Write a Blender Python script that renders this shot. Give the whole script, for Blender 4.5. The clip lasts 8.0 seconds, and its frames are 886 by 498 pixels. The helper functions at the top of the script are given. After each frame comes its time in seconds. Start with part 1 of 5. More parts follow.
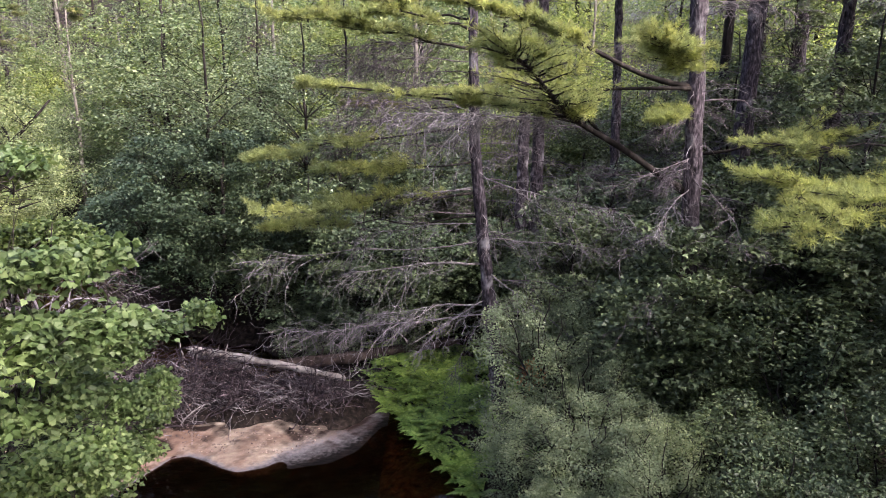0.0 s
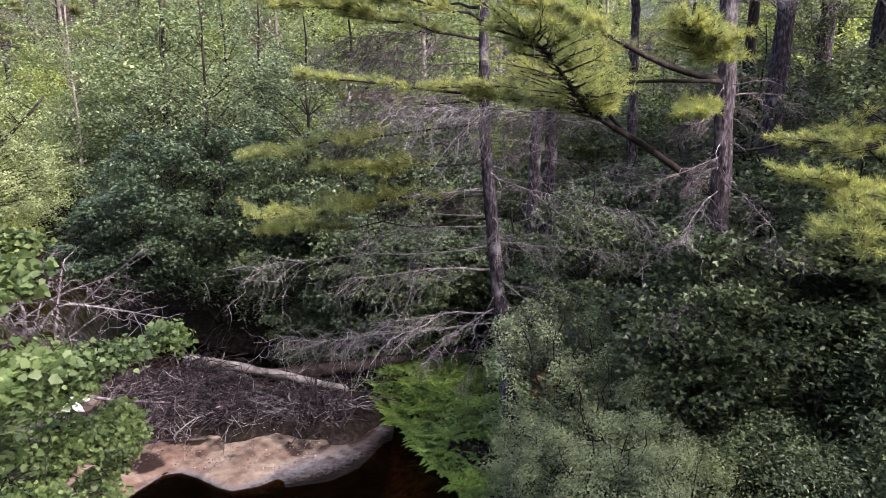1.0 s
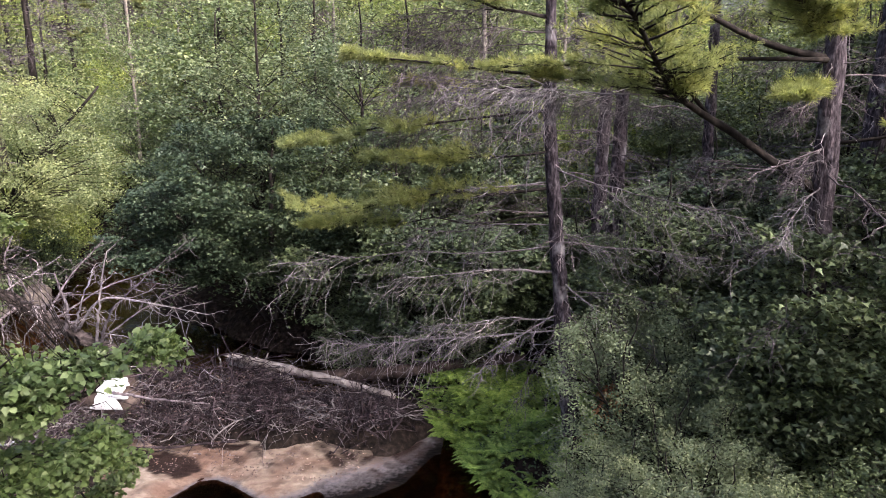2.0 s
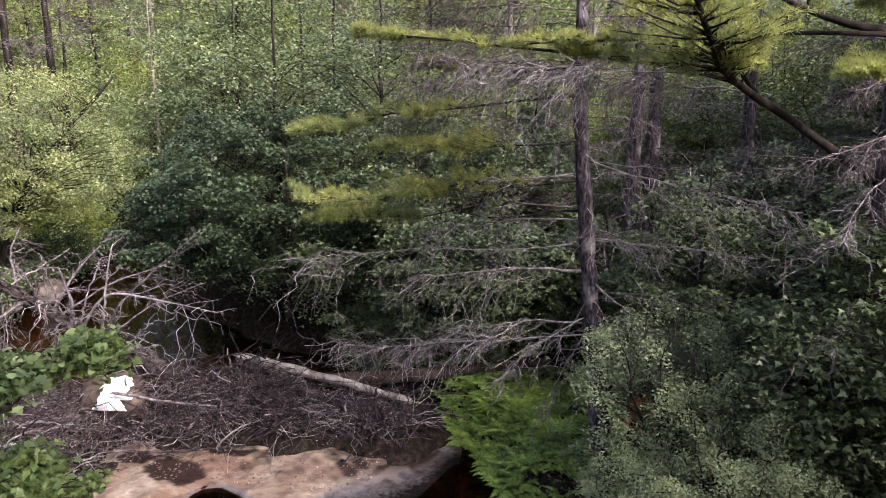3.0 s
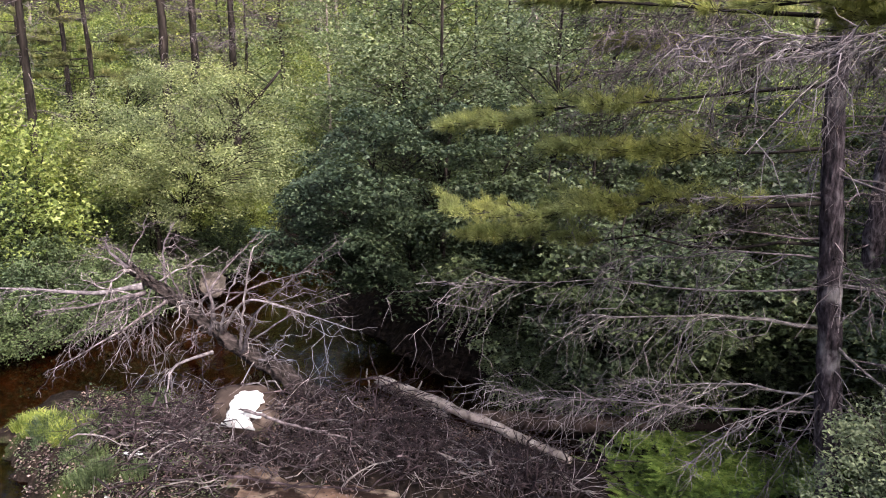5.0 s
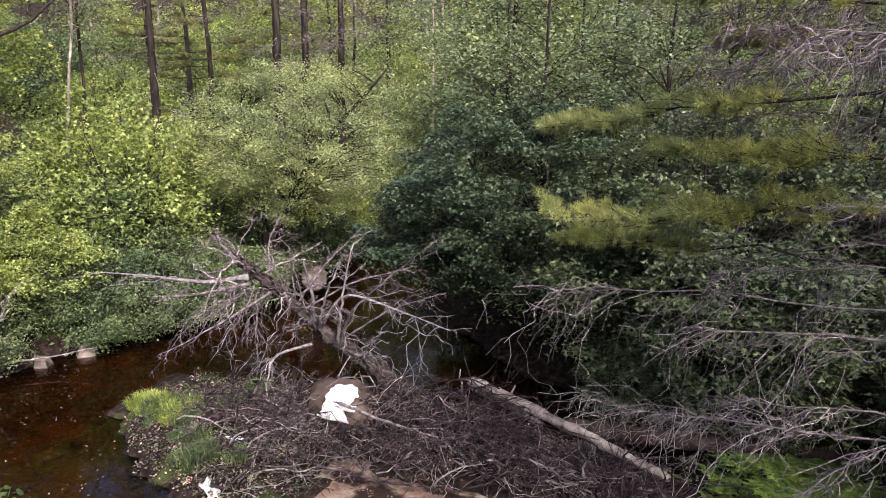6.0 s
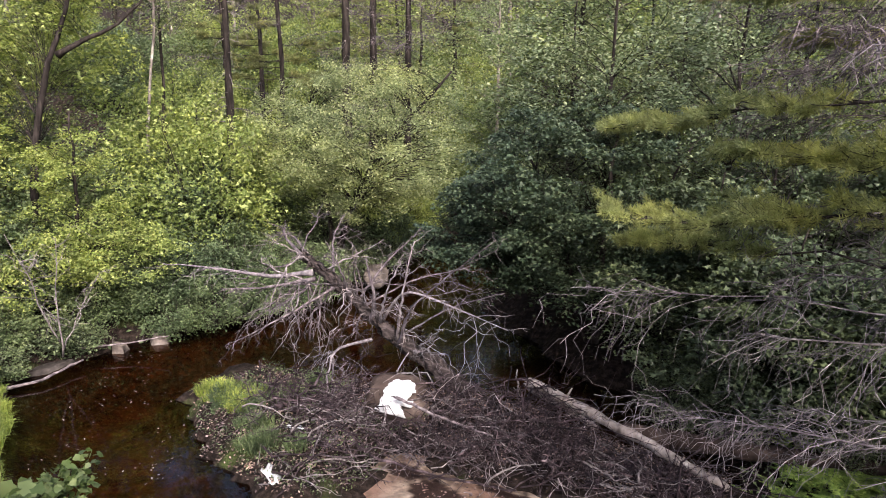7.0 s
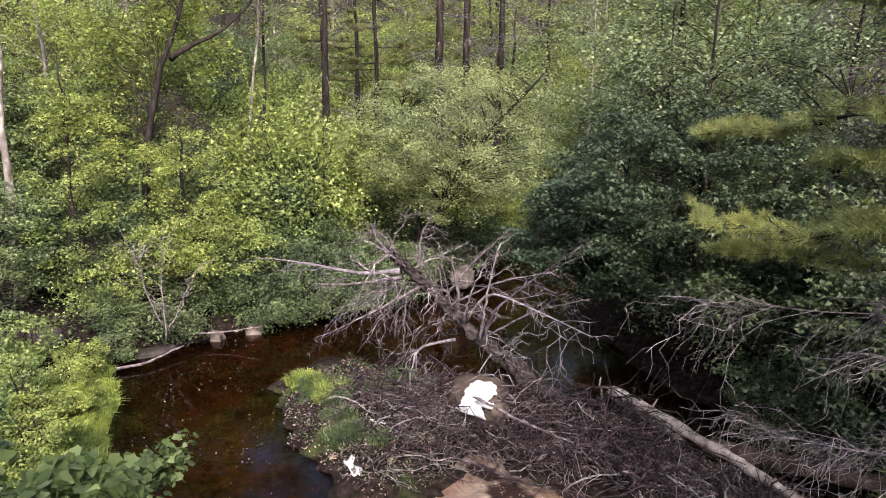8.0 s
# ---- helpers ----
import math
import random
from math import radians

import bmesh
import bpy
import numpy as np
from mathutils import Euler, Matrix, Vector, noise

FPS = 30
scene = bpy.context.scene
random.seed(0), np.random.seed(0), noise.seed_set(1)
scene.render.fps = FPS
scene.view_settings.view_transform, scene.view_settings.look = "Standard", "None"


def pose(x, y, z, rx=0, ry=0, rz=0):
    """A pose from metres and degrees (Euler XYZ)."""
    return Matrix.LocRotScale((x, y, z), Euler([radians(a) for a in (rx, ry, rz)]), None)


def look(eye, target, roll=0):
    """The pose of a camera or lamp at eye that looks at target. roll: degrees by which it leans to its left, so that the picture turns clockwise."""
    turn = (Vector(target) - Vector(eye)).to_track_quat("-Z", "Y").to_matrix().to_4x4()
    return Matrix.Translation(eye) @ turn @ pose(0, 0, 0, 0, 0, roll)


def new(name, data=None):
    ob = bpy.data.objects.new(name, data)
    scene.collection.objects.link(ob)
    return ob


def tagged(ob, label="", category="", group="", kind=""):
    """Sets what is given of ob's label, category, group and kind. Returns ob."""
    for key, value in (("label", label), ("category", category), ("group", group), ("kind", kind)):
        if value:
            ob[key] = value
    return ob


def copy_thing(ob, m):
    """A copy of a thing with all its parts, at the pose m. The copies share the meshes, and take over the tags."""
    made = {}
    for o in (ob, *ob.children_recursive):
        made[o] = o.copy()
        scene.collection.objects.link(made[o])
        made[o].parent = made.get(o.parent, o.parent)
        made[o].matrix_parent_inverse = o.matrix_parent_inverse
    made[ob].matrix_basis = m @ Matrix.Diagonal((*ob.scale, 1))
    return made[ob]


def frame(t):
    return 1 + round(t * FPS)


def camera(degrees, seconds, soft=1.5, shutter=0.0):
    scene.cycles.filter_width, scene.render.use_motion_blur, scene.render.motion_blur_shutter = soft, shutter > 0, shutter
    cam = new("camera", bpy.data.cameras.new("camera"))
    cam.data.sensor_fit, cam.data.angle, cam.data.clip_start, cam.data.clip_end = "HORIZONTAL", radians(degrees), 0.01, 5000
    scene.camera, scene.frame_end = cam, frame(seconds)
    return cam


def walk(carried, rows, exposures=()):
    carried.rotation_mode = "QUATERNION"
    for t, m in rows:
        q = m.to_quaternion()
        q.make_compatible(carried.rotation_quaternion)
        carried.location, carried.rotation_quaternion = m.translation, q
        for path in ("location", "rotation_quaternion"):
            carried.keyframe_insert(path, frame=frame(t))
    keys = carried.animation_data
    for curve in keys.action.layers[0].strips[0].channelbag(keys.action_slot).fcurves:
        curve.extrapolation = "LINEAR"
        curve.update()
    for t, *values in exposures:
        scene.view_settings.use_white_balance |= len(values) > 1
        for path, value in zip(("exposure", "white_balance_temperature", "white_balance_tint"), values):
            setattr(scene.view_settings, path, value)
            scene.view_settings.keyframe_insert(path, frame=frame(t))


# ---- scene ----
cam = camera(64.7, 8.0, 1.0)
METRES, EYE, TILT, LEAN, TURN = 5.0, 6.9, -14.5, 0.0, 0.0
ROWS = [
    (0.0, 0.0, 0.0, 0.0, 0.0, 0.0, -0.0),
    (0.5, -0.0012, 0.0668, 0.0061, 0.03, -0.02, 0.01),
    (1.0, -0.0018, 0.1565, 0.0173, 0.62, -0.04, -0.12),
    (1.5, -0.0051, 0.269, 0.0194, 3.13, -0.04, -0.76),
    (3.0, -0.0092, 0.5125, -0.0013, 7.23, -0.07, -1.85),
    (3.5, -0.022, 0.6207, 0.0115, 8.38, -0.14, -2.11),
    (4.0, -0.0434, 0.7506, 0.0355, 12.32, -0.34, -3.11),
    (4.5, -0.068, 0.8596, 0.0534, 16.77, -0.57, -4.23),
    (6.0, -0.097, 0.9331, 0.0604, 29.16, -1.69, -7.14),
    (6.5, -0.0882, 0.9235, 0.0573, 32.33, -2.05, -7.83),
    (7.0, -0.0758, 0.9185, 0.055, 34.38, -2.25, -8.33),
    (7.5, -0.0717, 0.918, 0.0584, 37.98, -2.76, -9.04),
    (8.0, -0.0657, 0.9127, 0.0588, 41.68, -3.31, -9.8),
]
walk(cam, [(t, pose(0, 0, EYE, TILT, LEAN, TURN) @ pose(METRES * x, METRES * y, METRES * z, 90 + pitch, roll, yaw)) for t, x, y, z, yaw, pitch, roll in ROWS],
     [(0.0, 2.00, 5900, 19), (4.0, 1.72, 6150, 18), (8.0, 1.60, 6150, 17)])

# ---------------------------------------------------------------- light
SUN_FROM = Vector((0.59, -0.44, 0.68)).normalized()
world = bpy.data.worlds.new("world")
scene.world = world
world.use_nodes = True
wn = world.node_tree.nodes
sky = wn.new("ShaderNodeTexSky")
sky.sky_type = "NISHITA"
sky.sun_disc = False
sky.sun_elevation = math.asin(SUN_FROM.z)
sky.sun_rotation = math.atan2(SUN_FROM.x, SUN_FROM.y)
sky.dust_density = 9.0
world.node_tree.links.new(sky.outputs[0], wn["Background"].inputs[0])
wn["Background"].inputs[1].default_value = 0.133
sun = new("sun", bpy.data.lights.new("sun", "SUN"))
sun.data.energy = 3.1
sun.data.angle = radians(20)
sun.data.color = (1.0, 0.93, 0.82)
sun.matrix_world = look(SUN_FROM * 60, (0, 0, 0))

rng = np.random.default_rng(7)


# ---------------------------------------------------------------- materials
def material(name):
    m = bpy.data.materials.new(name)
    m.use_nodes = True
    t = m.node_tree
    return m, t.nodes, t.links, t.nodes["Principled BSDF"]


def ramp(nodes, stops):
    r = nodes.new("ShaderNodeValToRGB")
    e = r.color_ramp.elements
    while len(e) < len(stops):
        e.new(0.5)
    for el, (p, c) in zip(e, stops):
        el.position, el.color = p, (*c, 1)
    return r


def noise_node(nodes, links, scale, detail=4.0, stretch=(1, 1, 1), world_space=False, rough=0.55):
    co = nodes.new("ShaderNodeNewGeometry" if world_space else "ShaderNodeTexCoord")
    mp = nodes.new("ShaderNodeMapping")
    mp.inputs["Scale"].default_value = stretch
    n = nodes.new("ShaderNodeTexNoise")
    n.inputs["Scale"].default_value, n.inputs["Detail"].default_value = scale, detail
    n.inputs["Roughness"].default_value = rough
    links.new(co.outputs["Position" if world_space else "Object"], mp.inputs[0])
    links.new(mp.outputs[0], n.inputs["Vector"])
    return n


def bump(nodes, links, source, strength, distance, target):
    b = nodes.new("ShaderNodeBump")
    b.inputs["Strength"].default_value, b.inputs["Distance"].default_value = strength, distance
    links.new(source, b.inputs["Height"])
    links.new(b.outputs[0], target.inputs["Normal"])


def mixed(nodes, links, fac, a, b, mode="MIX"):
    x = nodes.new("ShaderNodeMixRGB")
    x.blend_type = mode
    for sock, v in zip(x.inputs, (fac, a, b)):
        if isinstance(v, (int, float)):
            sock.default_value = v
        elif isinstance(v, tuple):
            sock.default_value = (*v, 1)
        else:
            links.new(v, sock)
    return x.outputs[0]


def leaf_material(name, dark, mid, light, through_it=0.35, rough=0.45, patch=0.35, gloss=0.4, cluster=2.2):
    """Leaves: a tint leaf by leaf, a slower drift over the crown, and light that shines through."""
    m, n, l, p = material(name)
    g = n.new("ShaderNodeNewGeometry")
    r = ramp(n, [(0.0, dark), (0.5, mid), (0.93, light), (1.0, tuple(min(1, c * 1.3) for c in light))])
    l.new(g.outputs["Random Per Island"], r.inputs[0])
    big = noise_node(n, l, patch, 2.0, world_space=True)
    shift = ramp(n, [(0.3, (0.72, 0.78, 0.85)), (0.7, (1.2, 1.15, 0.95))])
    l.new(big.outputs[0], shift.inputs[0])
    col = mixed(n, l, 1.0, r.outputs[0], shift.outputs[0], "MULTIPLY")
    spray = noise_node(n, l, cluster, 2.0, world_space=True)
    tone = ramp(n, [(0.34, (0.62, 0.64, 0.68)), (0.66, (1.32, 1.30, 1.22))])
    l.new(spray.outputs[0], tone.inputs[0])
    col = mixed(n, l, 1.0, col, tone.outputs[0], "MULTIPLY")
    l.new(col, p.inputs["Base Color"])
    p.inputs["Roughness"].default_value = rough
    p.inputs["Specular IOR Level"].default_value = gloss
    tr = n.new("ShaderNodeBsdfTranslucent")
    warm = mixed(n, l, 1.0, col, (1.12, 1.1, 0.72), "MULTIPLY")
    l.new(warm, tr.inputs[0])
    mx = n.new("ShaderNodeMixShader")
    mx.inputs[0].default_value = through_it
    l.new(p.outputs[0], mx.inputs[1])
    l.new(tr.outputs[0], mx.inputs[2])
    l.new(mx.outputs[0], n["Material Output"].inputs[0])
    return m


def bark_material(name, dark, mid, light, scale=9.0, lichen=None, along=(1, 1, 0.18), relief=0.02):
    m, n, l, p = material(name)
    a = noise_node(n, l, scale, 6.0, along)
    b = noise_node(n, l, scale * 5, 4.0, along)
    r = ramp(n, [(0.3, dark), (0.52, mid), (0.75, light)])
    l.new(a.outputs[0], r.inputs[0])
    col = mixed(n, l, 0.45, r.outputs[0], mixed(n, l, 1.0, r.outputs[0], b.outputs[0], "MULTIPLY"))
    if lichen:
        s = noise_node(n, l, 3.1, 5.0, (1, 1, 0.7))
        k = ramp(n, [(0.56, (0, 0, 0)), (0.68, (1, 1, 1))])
        l.new(s.outputs[0], k.inputs[0])
        col = mixed(n, l, k.outputs[0], col, lichen)
    info = n.new("ShaderNodeObjectInfo")
    tone = ramp(n, [(0.0, (0.78, 0.78, 0.8)), (1.0, (1.2, 1.17, 1.12))])
    l.new(info.outputs["Random"], tone.inputs[0])
    col = mixed(n, l, 1.0, col, tone.outputs[0], "MULTIPLY")
    isle = n.new("ShaderNodeNewGeometry")
    each = ramp(n, [(0.0, (0.42, 0.42, 0.43)), (0.6, (0.95, 0.93, 0.93)), (1.0, (1.75, 1.7, 1.68))])
    l.new(isle.outputs["Random Per Island"], each.inputs[0])
    col = mixed(n, l, 1.0, col, each.outputs[0], "MULTIPLY")
    l.new(col, p.inputs["Base Color"])
    p.inputs["Roughness"].default_value = 0.9
    p.inputs["Specular IOR Level"].default_value = 0.1
    bump(n, l, a.outputs[0], 0.9, relief, p)
    return m


MAPLE_NEAR = leaf_material("maple_leaf_bright", (0.070, 0.104, 0.036), (0.120, 0.168, 0.060), (0.198, 0.246, 0.110), 0.42, 0.45, 0.6, 0.35, 4.0)
# Dark-leaved maple; the pines' shade on it is mixed into this colour.
MAPLE_SHADED = leaf_material("maple_leaf_dark", (0.022, 0.036, 0.023), (0.040, 0.060, 0.037), (0.074, 0.098, 0.062), 0.28, 0.5, 0.35, 0.2)
# Yellow-green leaf, brightened so that sunlight is partly in the colour.
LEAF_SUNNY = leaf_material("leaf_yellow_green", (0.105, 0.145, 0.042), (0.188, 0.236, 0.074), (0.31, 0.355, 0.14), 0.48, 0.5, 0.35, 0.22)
LEAF_MID = leaf_material("leaf_mid_green", (0.09, 0.125, 0.06), (0.145, 0.19, 0.095), (0.25, 0.29, 0.17), 0.45, 0.5, 0.35, 0.25)
LEAF_ALDER = leaf_material("alder_leaf_pale", (0.14, 0.175, 0.085), (0.225, 0.265, 0.135), (0.34, 0.375, 0.215), 0.45, 0.5, 0.35, 0.25)
LEAF_GREY = leaf_material("leaf_grey_green", (0.075, 0.104, 0.062), (0.125, 0.163, 0.10), (0.20, 0.237, 0.155), 0.38, 0.5, 0.35, 0.2)
# Deep green leaf; on undergrowth the shade between trees is put into it too.
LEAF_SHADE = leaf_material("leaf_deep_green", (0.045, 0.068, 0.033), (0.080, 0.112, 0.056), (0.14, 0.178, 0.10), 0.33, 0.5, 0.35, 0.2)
LEAF_WILLOW = leaf_material("leaf_pale_grey_green", (0.135, 0.165, 0.102), (0.172, 0.206, 0.130), (0.215, 0.25, 0.165), 0.4, 0.55, 0.35, 0.2)
# Darker leaf colour that carries the shade under the pines and the bank.
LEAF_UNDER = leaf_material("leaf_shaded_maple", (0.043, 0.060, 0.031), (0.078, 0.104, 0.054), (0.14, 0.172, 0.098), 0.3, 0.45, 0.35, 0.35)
FERN = leaf_material("fern_green", (0.105, 0.175, 0.045), (0.19, 0.285, 0.07), (0.28, 0.37, 0.115), 0.42, 0.55, 0.35, 0.25)
GRASS = leaf_material("grass_yellow_green", (0.095, 0.135, 0.032), (0.165, 0.215, 0.055), (0.27, 0.315, 0.10), 0.4, 0.5, 1.2, 0.2)
NEEDLE = leaf_material("pine_needle", (0.185, 0.21, 0.090), (0.278, 0.304, 0.138), (0.37, 0.395, 0.20), 0.65, 0.55, 1.2, 0.25, 5.5)
NEEDLE_FAR = leaf_material("pine_needle_dull", (0.09, 0.105, 0.045), (0.135, 0.15, 0.065), (0.20, 0.20, 0.10), 0.35, 0.6, 0.8, 0.2)
RUST = leaf_material("rusty_dead_frond", (0.16, 0.065, 0.03), (0.27, 0.12, 0.06), (0.36, 0.19, 0.11), 0.3, 0.7, 1.0, 0.2)
LITTER = leaf_material("dead_leaf", (0.050, 0.032, 0.033), (0.125, 0.088, 0.088), (0.28, 0.215, 0.213), 0.1, 0.8, 1.5, 0.2)
# Darker copy of the dead leaf, with the shade under the trees in its colour.
LITTER_SHADED = leaf_material("shaded_floor_leaf", (0.018, 0.012, 0.010), (0.040, 0.027, 0.022), (0.09, 0.064, 0.053), 0.1, 0.8, 1.5, 0.15)

PINE_BARK = bark_material("pine_bark", (0.012, 0.010, 0.012), (0.070, 0.058, 0.070), (0.215, 0.19, 0.214), 24.0, (0.24, 0.23, 0.245), (1, 1, 0.34), 0.05)
DEAD_WOOD = bark_material("dead_twig_wood", (0.085, 0.074, 0.081), (0.215, 0.195, 0.208), (0.42, 0.395, 0.41), 12.0, None, (1, 1, 0.5), 0.006)
BLEACHED = bark_material("bleached_branch_wood", (0.09, 0.081, 0.084), (0.235, 0.218, 0.222), (0.48, 0.46, 0.46), 12.0, None, (1, 1, 0.5), 0.006)
DARK_BARK = bark_material("dark_bark", (0.008, 0.0066, 0.006), (0.025, 0.021, 0.019), (0.066, 0.056, 0.051), 9.0)
GREY_BARK = bark_material("grey_bark", (0.09, 0.08, 0.072), (0.21, 0.19, 0.175), (0.38, 0.355, 0.33), 6.0, (0.42, 0.42, 0.38), (1, 1, 0.6))
LOG_WOOD = bark_material("weathered_log", (0.07, 0.055, 0.048), (0.33, 0.295, 0.275), (0.58, 0.54, 0.51), 5.0, None, (1, 1, 0.35), 0.015)
WET_WOOD = bark_material("wet_log", (0.022, 0.016, 0.014), (0.062, 0.045, 0.038), (0.14, 0.105, 0.088), 6.0, None, (1, 1, 0.3), 0.015)
DEAD_GREY = bark_material("dead_grey_wood", (0.04, 0.034, 0.038), (0.130, 0.112, 0.123), (0.30, 0.272, 0.288), 12.0, None, (1, 1, 0.5), 0.006)
BOLE = bark_material("dead_bole", (0.018, 0.014, 0.013), (0.098, 0.079, 0.075), (0.25, 0.21, 0.203), 16.0, None, (0.22, 1, 1), 0.07)
DRIFT = bark_material("driftwood", (0.011, 0.008, 0.009), (0.044, 0.033, 0.038), (0.17, 0.136, 0.153), 7.0, None, (1, 1, 0.4), 0.008)


def ground_material():
    m, n, l, p = material("forest_floor")
    a = noise_node(n, l, 0.6, 5.0, world_space=True)
    b = noise_node(n, l, 9.0, 6.0, world_space=True)
    c = noise_node(n, l, 46.0, 3.0, world_space=True)
    # Brown litter, taken near black to hold the shade below the trees.
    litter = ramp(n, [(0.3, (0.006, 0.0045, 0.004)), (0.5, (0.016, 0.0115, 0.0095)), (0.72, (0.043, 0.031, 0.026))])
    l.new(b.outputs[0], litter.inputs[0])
    green = ramp(n, [(0.35, (0.03, 0.045, 0.014)), (0.7, (0.085, 0.115, 0.03))])
    l.new(c.outputs[0], green.inputs[0])
    k = ramp(n, [(0.60, (0, 0, 0)), (0.72, (1, 1, 1))])
    l.new(a.outputs[0], k.inputs[0])
    col = mixed(n, l, k.outputs[0], litter.outputs[0], green.outputs[0])
    col = mixed(n, l, 0.5, col, mixed(n, l, 1.0, col, c.outputs[0], "MULTIPLY"))
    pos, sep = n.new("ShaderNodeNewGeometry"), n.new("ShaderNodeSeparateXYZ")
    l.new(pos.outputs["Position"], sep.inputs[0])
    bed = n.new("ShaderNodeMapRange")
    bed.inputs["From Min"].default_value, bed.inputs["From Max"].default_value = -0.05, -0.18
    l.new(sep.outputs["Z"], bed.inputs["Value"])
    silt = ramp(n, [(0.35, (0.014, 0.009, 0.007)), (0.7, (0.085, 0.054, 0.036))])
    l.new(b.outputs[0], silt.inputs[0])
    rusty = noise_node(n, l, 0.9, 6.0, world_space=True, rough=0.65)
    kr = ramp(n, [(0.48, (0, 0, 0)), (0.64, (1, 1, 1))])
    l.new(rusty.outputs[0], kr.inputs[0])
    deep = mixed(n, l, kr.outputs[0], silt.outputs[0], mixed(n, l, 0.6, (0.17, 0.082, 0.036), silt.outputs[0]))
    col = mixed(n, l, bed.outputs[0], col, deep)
    l.new(col, p.inputs["Base Color"])
    p.inputs["Roughness"].default_value = 0.95
    p.inputs["Specular IOR Level"].default_value = 0.08
    bump(n, l, b.outputs[0], 1.0, 0.06, p)
    return m


def sand_material():
    m, n, l, p = material("wet_sand")
    a = noise_node(n, l, 0.9, 6.0, (1, 1, 1), True, 0.6)
    b = noise_node(n, l, 5.0, 6.0, (1.0, 1.6, 1), True)
    c = noise_node(n, l, 90.0, 2.0, (1, 1, 1), True)
    pale = ramp(n, [(0.25, (0.16, 0.118, 0.09)), (0.5, (0.28, 0.224, 0.175)), (0.72, (0.42, 0.353, 0.286))])
    l.new(b.outputs[0], pale.inputs[0])
    silt = ramp(n, [(0.40, (0, 0, 0)), (0.60, (1, 1, 1))])
    l.new(a.outputs[0], silt.inputs[0])
    col = mixed(n, l, silt.outputs[0], (0.17, 0.108, 0.080), pale.outputs[0])
    col = mixed(n, l, 0.35, col, mixed(n, l, 1.0, col, c.outputs[0], "MULTIPLY"))
    # Painted on: grey for fine silt and the water's sheen, black for deep water.
    at = n.new("ShaderNodeAttribute")
    at.attribute_name = "silt"
    grain = noise_node(n, l, 14.0, 5.0, (1, 1, 1), True)
    sum_ = n.new("ShaderNodeMath")
    sum_.operation = "MULTIPLY_ADD"
    sum_.inputs[1].default_value = 0.5
    l.new(grain.outputs[0], sum_.inputs[0])
    l.new(at.outputs["Fac"], sum_.inputs[2])
    k = ramp(n, [(0.34, (0, 0, 0)), (0.66, (1, 1, 1))])
    l.new(sum_.outputs[0], k.inputs[0])
    col = mixed(n, l, k.outputs[0], col, (0.125, 0.112, 0.117))
    k2 = ramp(n, [(0.62, (0, 0, 0)), (0.98, (1, 1, 1))])
    l.new(sum_.outputs[0], k2.inputs[0])
    col = mixed(n, l, k2.outputs[0], col, (0.0035, 0.0026, 0.0024))
    wet = n.new("ShaderNodeAttribute")
    wet.attribute_name = "wet"
    col = mixed(n, l, wet.outputs["Fac"], col, (0.020, 0.012, 0.010))
    l.new(col, p.inputs["Base Color"])
    p.inputs["Roughness"].default_value = 0.6
    p.inputs["Specular IOR Level"].default_value = 0.08
    bump(n, l, b.outputs[0], 0.9, 0.05, p)
    return m


def water_material():
    """Brown bog water: a Fresnel mirror over a clear brown filter."""
    m, n, l, p = material("brown_water")
    n.remove(p)
    a = noise_node(n, l, 2.2, 3.0, (1, 1, 1), True)
    tint = n.new("ShaderNodeBsdfTransparent")
    tint.inputs[0].default_value = (0.40, 0.26, 0.165, 1)
    gl = n.new("ShaderNodeBsdfGlossy")
    gl.inputs["Roughness"].default_value = 0.03
    gl.inputs["Color"].default_value = (0.95, 0.95, 0.95, 1)
    fr = n.new("ShaderNodeFresnel")
    fr.inputs[0].default_value = 1.33
    b = n.new("ShaderNodeBump")
    b.inputs["Strength"].default_value, b.inputs["Distance"].default_value = 0.25, 0.02
    l.new(a.outputs[0], b.inputs["Height"])
    l.new(b.outputs[0], gl.inputs["Normal"])
    mx = n.new("ShaderNodeMixShader")
    l.new(fr.outputs[0], mx.inputs[0])
    l.new(tint.outputs[0], mx.inputs[1])
    l.new(gl.outputs[0], mx.inputs[2])
    l.new(mx.outputs[0], n["Material Output"].inputs[0])
    return m


def rock_material(name, dark, mid, light):
    m, n, l, p = material(name)
    a = noise_node(n, l, 2.5, 7.0)
    b = noise_node(n, l, 22.0, 4.0)
    r = ramp(n, [(0.3, dark), (0.52, mid), (0.74, light)])
    l.new(a.outputs[0], r.inputs[0])
    col = mixed(n, l, 0.4, r.outputs[0], mixed(n, l, 1.0, r.outputs[0], b.outputs[0], "MULTIPLY"))
    l.new(col, p.inputs["Base Color"])
    p.inputs["Roughness"].default_value = 0.9
    p.inputs["Specular IOR Level"].default_value = 0.1
    bump(n, l, b.outputs[0], 0.6, 0.02, p)
    return m


def plastic_material():
    m, n, l, p = material("white_plastic")
    a = noise_node(n, l, 6.0, 5.0)
    r = ramp(n, [(0.3, (0.42, 0.42, 0.43)), (0.6, (0.56, 0.57, 0.59))])
    l.new(a.outputs[0], r.inputs[0])
    l.new(r.outputs[0], p.inputs["Base Color"])
    p.inputs["Roughness"].default_value = 0.45
    bump(n, l, a.outputs[0], 0.4, 0.02, p)
    return m


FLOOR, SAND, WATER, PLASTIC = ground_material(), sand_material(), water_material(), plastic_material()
ROCK = rock_material("grey_rock", (0.018, 0.015, 0.014), (0.046, 0.040, 0.037), (0.11, 0.096, 0.088))
ROCK_PALE = rock_material("pale_rock", (0.04, 0.033, 0.029), (0.105, 0.088, 0.078), (0.21, 0.18, 0.163))
